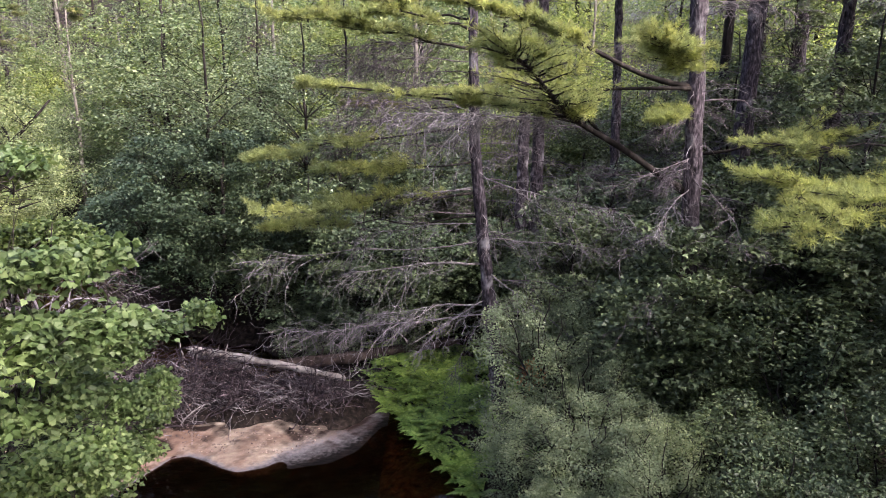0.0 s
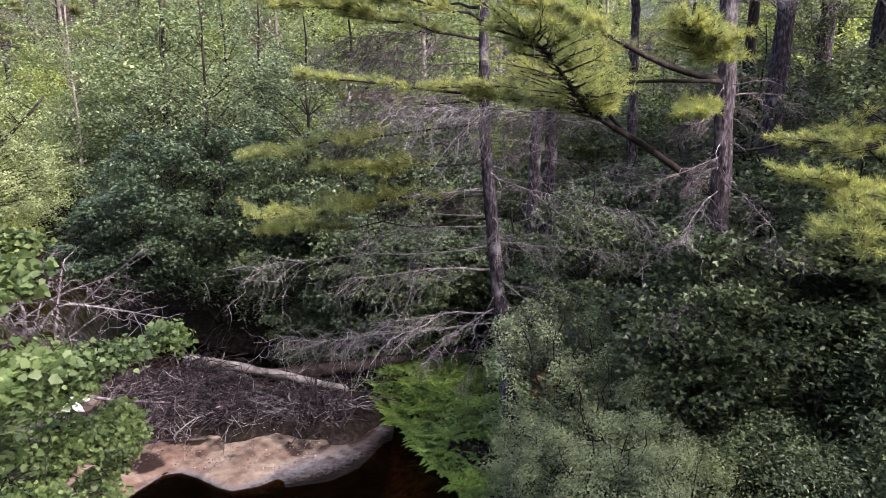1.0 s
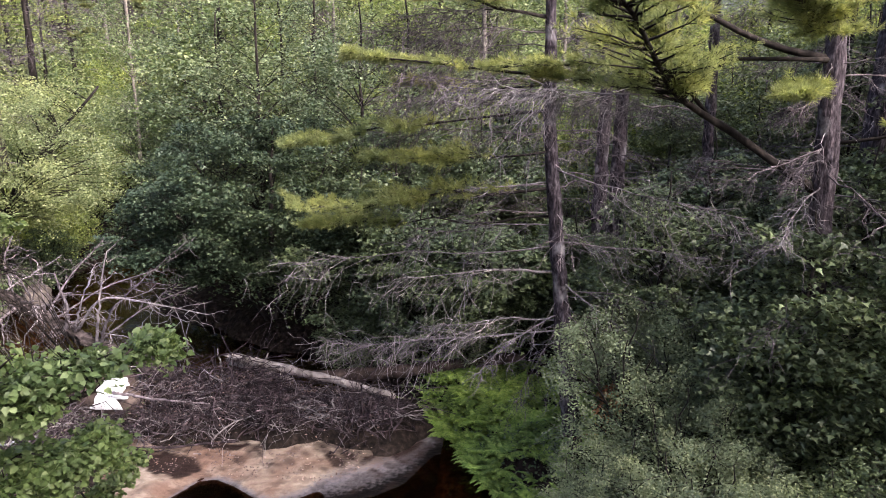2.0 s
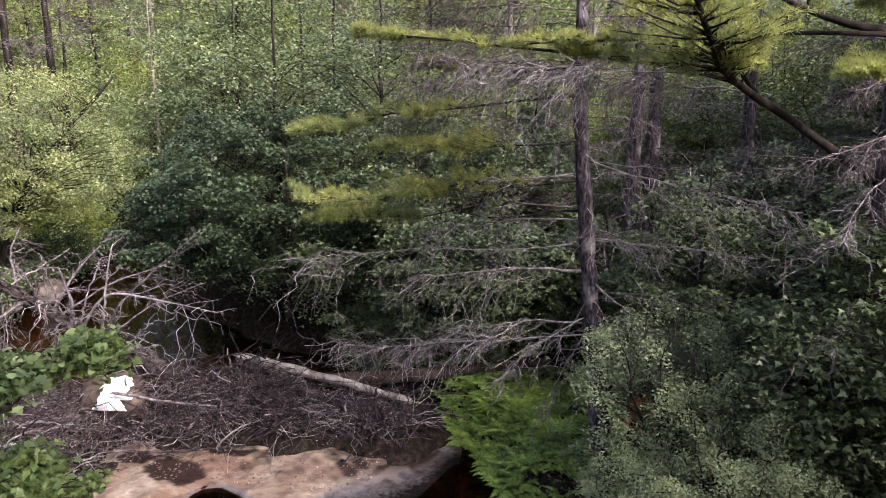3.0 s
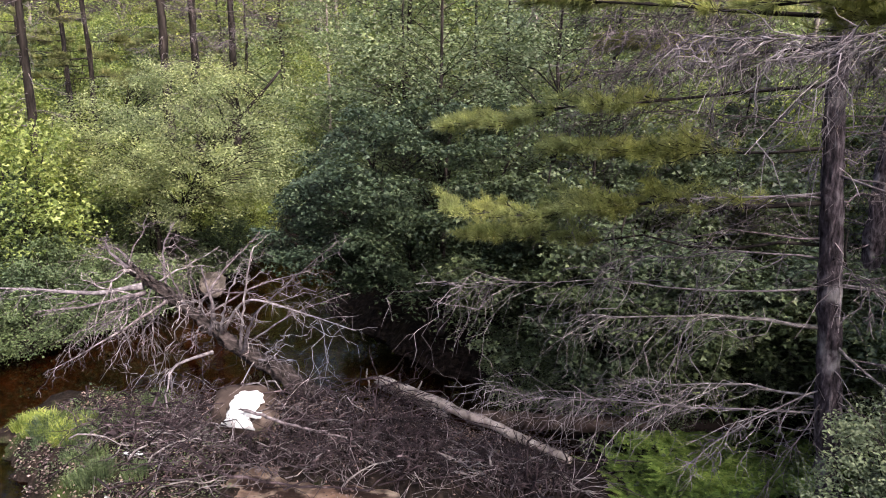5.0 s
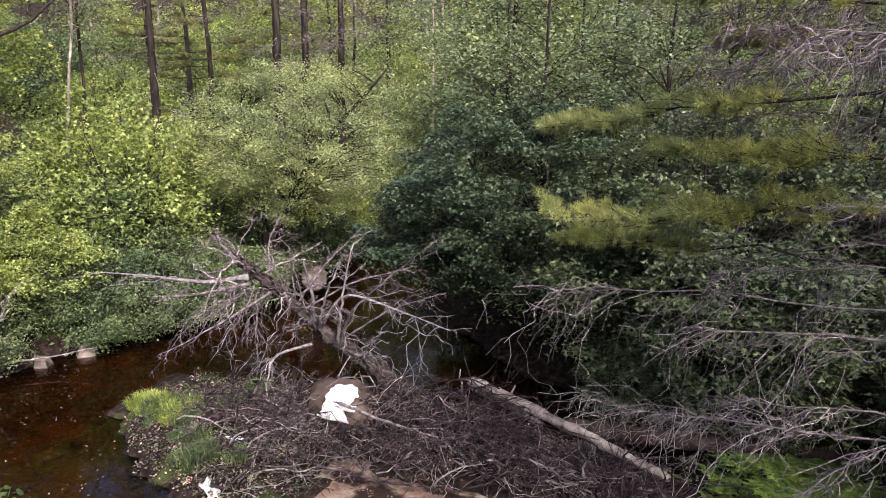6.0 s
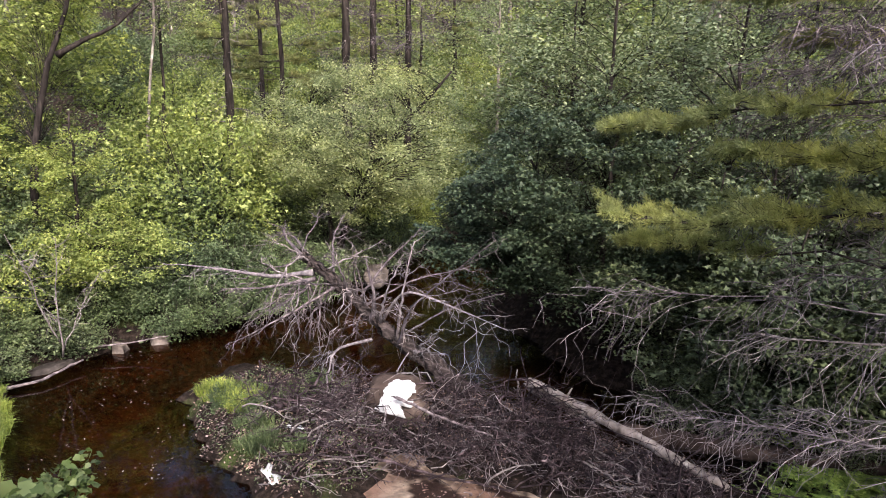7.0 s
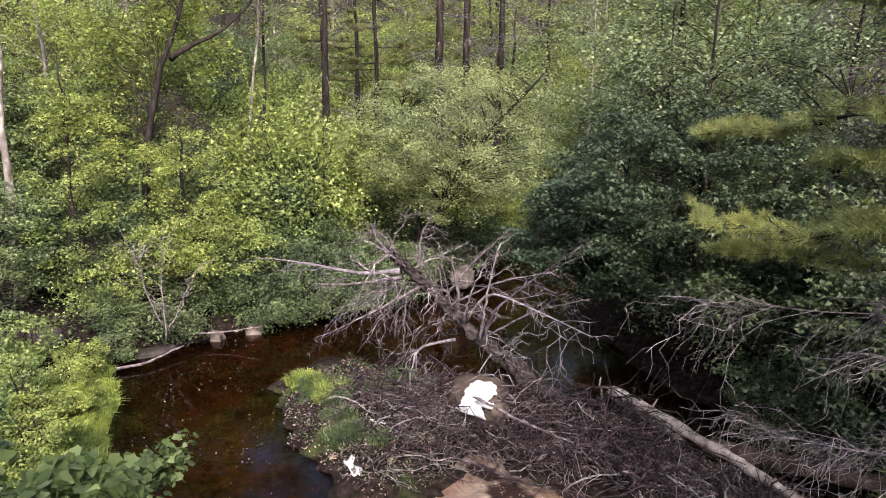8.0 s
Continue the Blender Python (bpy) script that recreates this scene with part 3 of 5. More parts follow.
solid("water", [grid(-18, 6, -30, 30, 40, 80, lambda x, y: x * 0)], WATER, (0, 0, 0), "still dark brown stream water with sky reflections", "water", kind="structure")


def sand_edge(x):
    fine = np.linspace(-9, -0.5, 400)
    y = np.interp(fine, [-8.5, -6.6, -5.7, -5.41, -5.2, -4.95, -4.7, -4.3, -3.9, -3.6, -3.2, -2.95, -2.55, -2.05, -1.6, -1.2], [11.0, 10.6, 10.1, 10.45, 10.98, 11.42, 11.55, 11.38, 11.12, 11.02, 11.2, 11.5, 11.72, 11.85, 12.25, 13.2])
    k = np.exp(-np.linspace(-2, 2, 13) ** 2)
    y[6:-6] = np.convolve(y, k / k.sum(), "valid")
    return np.interp(x, fine, y)


def sand_height(x, y):
    s = y - sand_edge(x)
    hole = np.exp(-((x + 5.55) ** 2 / 0.18 + (y - 11.75) ** 2 / 0.10)) + 0.8 * np.exp(-((x + 6.35) ** 2 / 0.10 + (y - 11.9) ** 2 / 0.05))
    z = np.where(s < 0, -0.05 * ease(-s / 0.5), 0.10 * ease(s / 1.1)) + 0.003 + (0.022 * ripple(x, y, 2.3, 4) + 0.012 * ripple(x, y, 6, 2)) * ease(np.abs(s) / 0.8)
    z = z - 0.075 * hole
    flat = ease((x + 3.75) / 1.2)
    z = z * (1 - flat) + flat * np.where(s > -0.55 * flat, 0.006 + 0.05 * ease((s - 0.3) / 1.0), 0.006 - 0.1 * ease((-0.55 * flat - s) / 0.4))
    return z - 0.7 * ease((10.1 - y) / 0.4) - 0.6 * ease((-7.2 - x) / 0.8) - 0.8 * ease((y - 14.0) / 0.8)


sand = solid("sand_bar", [grid(-8.2, -1.1, 9.6, 14.6, 150, 110, sand_height)], SAND, (0, 0, 0), "pale wet sand bar with brown silt streaks and painted water sheen at its edge", "sand bar", kind="structure")
sx, sy, _ = grid(-8.2, -1.1, 9.6, 14.6, 150, 110, sand_height)[0].T
# Past the edge the painted water sheen and dark depth take over from sand.
broad = np.interp(sx, [-3.6, -2.9, -1.6], [0.42, 1.5, 1.9])
water_fade = 0.34 - (sy - sand_edge(sx) + 0.05 * ripple(sx, sy, 5, 1)) / broad + np.interp(sx, [-3.4, -2.5, -1.8], [0, 0.10, 0.22])
sand.data.attributes.new("silt", "FLOAT", "POINT").data.foreach_set("value", np.clip(water_fade, 0, 1).astype(np.float32))
rag = 0.10 * ripple(sx, sy, 4, 3) + 0.06 * ripple(sx, sy, 9, 1)
pool = ease((1.15 - np.hypot((sx + 5.6) / 0.46, (sy - 11.72) / 0.32) + rag * 3) / 0.22) + ease((1.1 - np.hypot((sx + 6.35) / 0.34, (sy - 12.0) / 0.16) + rag * 4) / 0.25) + ease((1.0 - np.hypot((sx + 4.9) / 0.5, (sy - 12.35) / 0.12) + rag * 4) / 0.25)
stain = ease((ripple(sx, sy, 2.6, 2.2) - 0.05) / 0.3) * 0.6 * ease((sy - 11.5) / 0.5) + 0.35 * ease((ripple(sx, sy, 6.0, 0.7) - 0.2) / 0.2)
sand.data.attributes.new("wet", "FLOAT", "POINT").data.foreach_set("value", np.clip(pool + stain + np.interp(sx, [-3.3, -2.4], [0, 0.7]) * ease((sy - sand_edge(sx) - 0.2) / 0.4), 0, 1).astype(np.float32))


# ---------------------------------------------------------------- the debris dam
def dam_height(x, y):
    line = np.interp(x, [-9, -7.6, -5, -2.2, -1], [13.0, 13.2, 13.65, 14.1, 14.2])
    w = np.interp(x, [-9, -7, -4.5, -2.8, -1], [0.8, 0.9, 0.85, 0.45, 0.25])
    h = np.interp(x, [-9.2, -8, -6.3, -4.6, -3.4, -2.6, -1.6], [0.2, 0.5, 0.66, 0.60, 0.26, 0.14, 0.0])
    q = (y - line) / w
    q = np.where(q > 0, q * 1.7, q)
    return -0.15 + (h + 0.15) * np.exp(-q * q * 1.3) + (0.20 * ripple(x, y, 2.2, 5) + 0.15 * ripple(x, y, 5.5, 1)) * np.exp(-q * q * 0.5)


solid("debris_mound", [grid(-9.2, -1.2, 11.4, 16.0, 120, 80, dam_height)], MUD, (0, 0, 0), "dark muddy mound of silt and rotting twigs", "debris mound", kind="structure")


def dam_top(x, y):
    return np.maximum(np.maximum(dam_height(x, y), sand_height(x, y)), np.maximum(height(x, y), 0))


def twig_heap():
    """The mat of fine twigs that covers the dam: loose bunches that arch across one another."""
    m, each = 118, 10
    bx = rng.uniform(-8.4, -1.9, m)
    by = np.interp(bx, [-9, -7.6, -5, -2.2], [12.7, 12.8, 13.2, 13.5]) + rng.normal(0, 1, m) * np.interp(bx, [-6, -2], [0.5, 0.22])
    bx[106:], by[106:] = rng.uniform(-10.0, -7.2, m - 106), rng.uniform(11.0, 12.6, m - 106)
    by = np.clip(by, np.interp(bx, [-7, -4, -2], [12.2, 12.7, 13.0]), np.interp(bx, [-6, -4, -2], [13.8, 13.45, 13.2]))
    away = (bx + 7.38) ** 2 + (by - 13.0) ** 2 > 0.7
    bx, by = bx[away], by[away]
    m = len(bx)
    baz, bl = rng.normal(0.25, 0.85, m), rng.uniform(0.3, 1.5, m)
    bz = rng.uniform(0.0, 0.32, m) * np.interp(bx, [-4, -2.6], [1, 0.4])
    k = np.repeat(np.arange(m), each)
    n = len(k)
    x, y = bx[k] + rng.normal(0, 0.20, n), by[k] + rng.normal(0, 0.15, n)
    az = baz[k] + rng.normal(0, 0.55, n)
    D = np.stack([np.cos(az), np.sin(az), rng.normal(0.10, 0.26, n)], -1)
    L = bl[k] * rng.uniform(0.4, 1.2, n)
    z = dam_top(x, y) + 0.02 + bz[k] + rng.uniform(0, 0.10, n)
    S = np.stack([x, y, z], -1) - D * L[:, None] * 0.5
    S[:, 2] = np.maximum(S[:, 2], dam_top(S[:, 0], S[:, 1]))
    P, t = wands(S, D, L, rng.gamma(1.6, 0.0048, n) + 0.0035, 0.003, 8, rng.normal(0.22, 0.28, n), 0.9, 4)
    pick = rng.integers(0, n, 1900)
    q, d = along(P, pick, rng.uniform(0.2, 0.9, len(pick)))
    _, t2 = wands(q, d + rng.normal(0, 0.6, d.shape), rng.uniform(0.1, 0.4, len(pick)), 0.0045, 0.002, 5, rng.normal(0.1, 0.3, len(pick)), 0.6, 3)
    return [t, t2]


solid("twig_heap", twig_heap(), DRIFT, (0, 0, 0), "tangled mat of thin grey-brown twigs on the dam", "twigs", kind="stuff")
n = 330
px = rng.uniform(-8.6, -2.3, n)
py = np.interp(px, [-9, -7.6, -5, -2.2], [12.5, 12.7, 13.1, 13.45]) + rng.normal(0, 0.42, n) * np.interp(px, [-5, -2.3], [1, 0.45])
pa = rng.uniform(-3.1, 3.1, n)
pd = np.stack([np.cos(pa), np.sin(pa), rng.normal(0.35, 0.3, n)], -1)
_, pale = wands(np.stack([px, py, dam_top(px, py) + rng.uniform(0, 0.22, n)], -1), pd, rng.uniform(0.3, 1.1, n), rng.gamma(2.0, 0.0022, n) + 0.0035, 0.002, 9, rng.uniform(0.1, 0.9, n), 0.8, 4)
solid("pale_twigs", [pale], DEAD_WOOD, (0, 0, 0), "bleached thin curved twigs sticking out of the dam", "twigs", kind="stuff")
n = 9000
lx = rng.uniform(-8.3, -2.2, n)
ly = np.interp(lx, [-9, -7.6, -5, -2.2], [12.9, 13.1, 13.6, 13.85]) + rng.normal(0, 0.45, n)
ix, iy = rng.uniform(-10.8, -6.8, 4200), rng.uniform(10.3, 13.0, 4200)
ok = height(ix, iy) > 0.03
ix, iy = ix[ok], iy[ok]
solid("dam_leaf_litter", [leaves(np.stack([ix, iy, height(ix, iy) + rng.uniform(0.0, 0.07, len(ix))], -1), 0.055, "oval", 0.9), leaves(np.stack([lx, ly, dam_top(lx, ly) + rng.uniform(0.01, 0.16, n)], -1), 0.045, "oval", 0.9)], LITTER, (0, 0, 0),
      "brown dead leaves caught among the twigs", "leaf litter", kind="stuff", smooth=False)

n = 1500
wx, wy = rng.uniform(-6.6, -2.4, n), rng.uniform(11.5, 13.0, n)
ok = (wy > sand_edge(wx) + 0.15) & (ripple(wx, wy, 3, 2) > -0.1)
solid("sand_litter", [leaves(np.stack([wx, wy, sand_height(wx, wy) + 0.012], -1)[ok], 0.05, "oval", 1.6)], LITTER, (0, 0, 0), "brown dead leaves lying on the wet sand", "leaf litter", kind="stuff", smooth=False)
n = 900
wx, wy = rng.uniform(-14.3, -7.5, n), rng.uniform(7.2, 13.4, n)
ok = (inland(wx, wy) < -0.1) & (height(wx, wy) < -0.03) & (ripple(wx, wy, 1.3, 1) > 0.0)
solid("floating_leaves", [leaves(np.stack([wx, wy, np.full(n, 0.012)], -1)[ok], 0.045, "oval", 4.0, droop=0.0)], LITTER, (0, 0, 0), "brown fallen leaves floating on the stream", "leaf litter", kind="stuff", smooth=False)

STICKS = []
for i in range(10):
    L = 0.6 + 0.15 * i
    P, a = wands(np.array([(-L / 2, 0, 0.0)]), np.array([(1, 0, 0.0)]), L, 0.010 + 0.0025 * (i % 4), 0.004, 8, 0.02, 0.35, 6)
    f = 4 + i % 3
    q, d = along(P, np.zeros(f, int), rng.uniform(0.3, 0.95, f))
    wood = (DRIFT, DEAD_GREY, DRIFT, BLEACHED, DRIFT)[i % 5]
    forks = [mesh_from("side_twig", [wands(q[e:e + 1], d[e:e + 1] + rng.normal(0, 0.55, (1, 3)), rng.uniform(0.15, 0.5), 0.007, 0.002, 5, 0.0, 0.25, 5)[1]], wood, True) for e in range(f)]
    STICKS.append((mesh_from("stick", [a], wood, True), forks))
for i in range(205):
    x = rng.uniform(-8.8, -1.9)
    y = float(np.interp(x, [-9, -7.6, -5, -2.2], [12.6, 12.8, 13.25, 13.65])) + rng.normal(0, 0.5 if x < -4 else 0.25)
    y = float(np.clip(y, np.interp(x, [-7, -4, -2], [12.1, 12.65, 13.05]), np.interp(x, [-6, -4, -2], [13.9, 13.45, 13.2])))
    if (x + 7.38) ** 2 + (y - 13.0) ** 2 < 0.7:
        y -= 1.2
    if i >= 180:
        x, y = rng.uniform(-10.3, -7.0), rng.uniform(10.9, 12.5)
    st = new("stick", STICKS[i % 10][0])
    for fork in STICKS[i % 10][1]:
        new("side_twig", fork).parent = st
    st.matrix_world = pose(x, y, float(dam_top(x, y)) + rng.uniform(0.02, 0.18), 0, rng.normal(0, 11), rng.normal(12, 55))
    tagged(st, "thin grey-brown driftwood stick lying on the dam", "stick", "driftwood sticks of the dam")


def log_thing(name, points, r0, r1, mat, label, stubs=3, k=14):
    """A fallen log: an uneven tapered bole with splintered ends and branch stubs."""
    base = np.array(points[0], float)
    ob = thing(name, base, label, "log")
    P, R, _ = stem(np.array(points) - base, r0, r1, 22, k, 0.012)
    R[0], R[-1] = r0 * 0.9, r1 * 0.8
    V, T = tubes(P, R * (1 + 0.05 * rng.normal(0, 1, len(R))), k)
    V = V + rng.normal(0, r0 * 0.06, V.shape)
    part("bole", [(V, T)], mat, ob, smooth=True)
    q, d = along(P[None], np.zeros(stubs, int), rng.uniform(0.15, 0.9, stubs))
    for a, b in zip(q, d):
        w = np.cross(b, rng.normal(0, 1, 3)) + b * 0.4
        w[2] = abs(w[2])
        _, t = wands(a[None], w[None], 0.16 + r0, r0 * 0.3, r0 * 0.12, 4, 0, 0.1, 6)
        part("branch_stub", [t], mat, ob, smooth=True)
    spl = 7
    a = np.linspace(0, 2 * np.pi, spl, endpoint=False)
    e = unit(P[0] - P[1])
    u = unit(np.cross(e, [0, 0, 1.0]))
    w = np.cross(e, u)
    s = P[0] + r0 * 0.6 * (np.cos(a)[:, None] * u + np.sin(a)[:, None] * w) - e * 0.02
    for q in s:
        _, t = wands(q[None], e[None] + rng.normal(0, 0.1, (1, 3)), rng.uniform(0.04, 0.16), r0 * 0.33, 0.006, 3, 0, 0.05, 5)
        part("splinter", [t], mat, ob, smooth=True)
    return ob


log_thing("fallen_log", [(-5.50, 14.30, 0.92), (-4.3, 14.06, 0.82), (-3.2, 13.78, 0.74), (-2.05, 13.48, 0.62)], 0.092, 0.062, LOG_WOOD, "pale weathered barkless log lying across the debris dam")
log_thing("fallen_log", [(-5.55, 14.45, 0.72), (-4.9, 14.32, 0.66), (-4.2, 14.18, 0.52)], 0.06, 0.05, LOG_WOOD, "short grey pole under the pale log", 1, 9)
log_thing("fallen_log", [(-3.9, 14.55, 0.42), (-2.4, 14.75, 0.50), (-1.2, 15.0, 0.60), (0.4, 15.35, 0.72)], 0.15, 0.10, WET_WOOD, "dark wet log half sunk behind the dam, leading into ferns", 2)
log_thing("driftwood_branch", [(-6.95, 12.55, 0.92), (-6.2, 12.6, 0.80), (-5.3, 12.8, 0.66)], 0.028, 0.016, DEAD_GREY, "bleached driftwood branch resting on the twig heap", 2, 8)
log_thing("driftwood_branch", [(-5.72, 14.36, 0.55), (-5.78, 14.36, 1.05)], 0.022, 0.010, LOG_WOOD, "short bleached stick poking up from the dam", 1, 6)
log_thing("driftwood_branch", [(-8.1, 12.1, 0.45), (-6.8, 11.7, 0.32), (-5.6, 12.0, 0.24), (-4.6, 12.3, 0.25)], 0.03, 0.015, DRIFT, "long crooked brown stick lying on the sand", 3, 7)
log_thing("driftwood_branch", [(-14.55, 9.6, 0.08), (-14.2, 10.3, 0.12), (-14.4, 11.3, 0.18)], 0.035, 0.022, DEAD_GREY, "pale log lying along the far waterline", 1, 8)
log_thing("driftwood_branch", [(-14.9, 11.5, 0.25), (-14.2, 12.3, 0.28), (-13.6, 12.8, 0.42)], 0.022, 0.010, DEAD_GREY, "forked bleached branch at the far waterline", 3, 7)


def dead_tree():
    """The uprooted dead tree that lies across the stream with its bare crown in the air."""
    base = np.array((-6.2, 13.85, 0.35))
    ob = thing("fallen_dead_tree", base, "uprooted grey-brown dead tree with a bare tangled crown over the dam", "dead tree")
    way = np.array([(-6.2, 13.85, 0.35), (-6.5, 13.9, 0.56), (-7.25, 13.9, 0.97), (-8.3, 13.9, 1.34), (-9.05, 13.9, 1.82), (-9.95, 13.9, 2.30), (-10.6, 13.95, 2.52)]) - base
    P, R, t = stem(way, 0.175, 0.07, 60, 18, 0.012)
    V = t[0] + rng.normal(0, 0.028, t[0].shape)
    part("trunk", [(V, t[1])], BOLE, ob, "grey-brown bole with loose bark", smooth=True)
    hero = [([(-10.1, 13.85, 2.2), (-10.9, 13.5, 2.05), (-11.8, 13.1, 2.15), (-12.7, 12.7, 2.2)], 0.062, 12), ([(-10.0, 13.8, 2.1), (-11.0, 13.3, 1.85), (-11.9, 13.0, 1.75)], 0.042, 8),
            ([(-8.4, 13.9, 1.5), (-7.7, 13.65, 2.35), (-6.9, 13.6, 2.3), (-5.55, 13.6, 2.05)], 0.034, 12), ([(-8.6, 13.85, 1.5), (-8.35, 13.65, 2.1), (-8.5, 13.6, 2.8)], 0.058, 5),
            ([(-7.95, 13.8, 1.3), (-7.7, 13.6, 2.2), (-7.42, 13.6, 3.25)], 0.040, 8), ([(-8.4, 13.85, 1.5), (-8.1, 13.6, 2.1), (-7.75, 13.6, 2.8)], 0.034, 8),
            ([(-7.9, 13.8, 1.25), (-7.6, 13.55, 1.8), (-7.25, 13.5, 2.25)], 0.048, 3), ([(-8.5, 13.7, 1.2), (-8.7, 12.95, 1.25), (-8.6, 12.6, 0.9), (-8.4, 12.4, 0.45)], 0.036, 8),
            ([(-7.6, 13.75, 2.0), (-6.8, 13.7, 2.7), (-5.8, 13.6, 3.5)], 0.020, 8), ([(-9.0, 13.9, 1.8), (-8.9, 14.6, 2.4), (-8.3, 15.0, 3.1)], 0.034, 10),
            ([(-9.6, 13.9, 2.1), (-10.2, 14.5, 2.7), (-10.2, 14.9, 3.2)], 0.034, 10), ([(-10.4, 13.9, 2.45), (-10.8, 13.8, 2.8), (-10.75, 13.7, 3.05)], 0.050, 4),
            ([(-9.5, 13.8, 2.0), (-10.1, 13.0, 1.5), (-10.9, 12.5, 1.0)], 0.034, 10), ([(-9.2, 13.85, 1.9), (-9.0, 13.5, 2.5), (-9.25, 13.4, 3.0)], 0.030, 8),
            ([(-8.9, 13.9, 1.7), (-8.2, 14.6, 2.2), (-7.2, 15.0, 2.5)], 0.028, 10), ([(-10.0, 13.9, 2.3), (-11.2, 14.4, 2.7), (-12.0, 14.6, 2.6)], 0.030, 12),
            ([(-8.0, 13.9, 1.3), (-7.2, 14.4, 1.9), (-6.2, 14.6, 2.3)], 0.024, 10)]
    for i, (bends, r, n) in enumerate(hero):
        bends = [np.array(b) - base for b in bends]
        part("branch", dead_branch(bends[0], None, 0, r, n + 6, 3, 0.0, 0.3, 0.6, 0.2, bends[1:]), DEAD_WOOD if i in (0, 2, 4, 5, 7) else DEAD_GREY, ob, smooth=True)
    hub = np.array((-10.15, 13.75, 2.05)) - base
    for i in range(13):
        w = np.array([rng.normal(-0.15, 0.7), rng.normal(-0.45, 0.4), rng.normal(-0.45, 0.5)])
        part("branch", dead_branch(hub + rng.normal(0, 0.12, 3), w, rng.uniform(0.7, 1.7), rng.uniform(0.012, 0.022), 8, 2, rng.uniform(-0.1, 0.5), 0.4, 0.8, 0.35), DEAD_WOOD if i % 3 == 0 else DEAD_GREY, ob, smooth=True)
    for i in range(28):
        f = rng.uniform(0.38, 1.0)
        a, d = along(P[None], np.zeros(1, int), np.array([f]))
        w = unit(np.cross(d[0], rng.normal(0, 1, 3))) + d[0] * rng.uniform(-0.6, 0.6) + np.array([0.0, -0.1, 0.35 if i % 2 else -0.2])
        part("branch", dead_branch(a[0], w, rng.uniform(0.7, 1.8), rng.uniform(0.012, 0.026), 8, 2, rng.uniform(-0.2, 0.6), 0.5, 0.9, 0.35), DEAD_GREY if i % 3 else DEAD_WOOD, ob, smooth=True)
    return ob


dead_tree()


# ---------------------------------------------------------------- stones and litter
def stone(base, size, label, rough=0.2, cut=None, mat=ROCK, turn=0.0, tip=0.0, seed=0):
    ob = solid("boulder", [rock_piece(size, rough, cut, seed)], mat, base, label, "boulder", smooth=mat is ROCK_BROWN)
    ob.rotation_euler = (radians(tip), 0, radians(turn))
    return ob


stone((-7.32, 13.06, 0.58), (0.64, 0.48, 0.44), "round brown boulder on the dam partly under white plastic", 0.24, [(0, 0, 1, 0.85)], ROCK_BROWN, 0, 0, 3)
block = [(0.45, -0.8, 0.3, 0.36), (0.25, 0.1, 1, 0.52), (1, 0.35, 0.15, 0.46), (-0.8, -0.5, 0.35, 0.44), (-0.5, 0.8, 0.2, 0.5)]
stone((-14.35, 13.05, 0.0), (0.44, 0.36, 0.34), "angular pale stone block at the far waterline", 0.4, block, ROCK_PALE, 25, 0, 5)
stone((-14.6, 12.2, -0.02), (0.34, 0.26, 0.42), "tilted pale stone slab at the far waterline", 0.4, block, ROCK_PALE, 10, 14, 8)
stone((-14.85, 10.9, 0.0), (0.5, 0.2, 0.2), "low stone slab under the far bank", 0.15, [(0, 0, 1, 0.5), (0.6, -0.6, 0.2, 0.4)], ROCK, 80, 0, 11)
stone((-15.1, 14.2, 0.30), (0.8, 0.6, 0.5), "broad dark boulder under the far bank shrubs", 0.2, [(0, 0, 1, 0.6), (0.7, -0.6, 0.3, 0.5)], ROCK, 20, 0, 13)
for k, (x, y, s) in enumerate([(-14.5, 13.9, 0.16), (-14.35, 14.6, 0.2), (-13.6, 16.4, 0.2)]):
    stone((x, y, 0.10), (s * 1.3, s, s * 0.9), "small grey stone on the far waterline", 0.2, [(0, 0, 1, 0.6), (0.6, -0.7, 0.3, 0.55)], ROCK, 40 * k, 0, 15 + k)
stone((-13.55, 17.8, 0.50), (0.85, 0.42, 0.30), "pale flat ledge stone behind the dead tree", 0.35, [(0.1, -0.3, 1, 0.3), (0.5, -0.8, 0.2, 0.4), (-0.8, -0.4, 0.3, 0.45), (0.9, 0.1, 0.3, 0.5)], ROCK_PALE, 15, 8, 28)
stone((-12.95, 18.9, 0.52), (0.75, 0.40, 0.30), "pale flat ledge stone behind the dead tree", 0.35, [(-0.1, -0.3, 1, 0.3), (0.6, -0.7, 0.3, 0.4), (-0.7, -0.5, 0.2, 0.45), (0.9, 0.2, 0.2, 0.5)], ROCK_PALE, -15, 8, 31)
stone((-15.75, 9.0, 0.62), (0.38, 0.32, 0.34), "grey boulder on the grassy bank", 0.2, [(0, 0, 1, 0.65), (0.6, -0.7, 0.2, 0.55)], ROCK, 25, 0, 33)


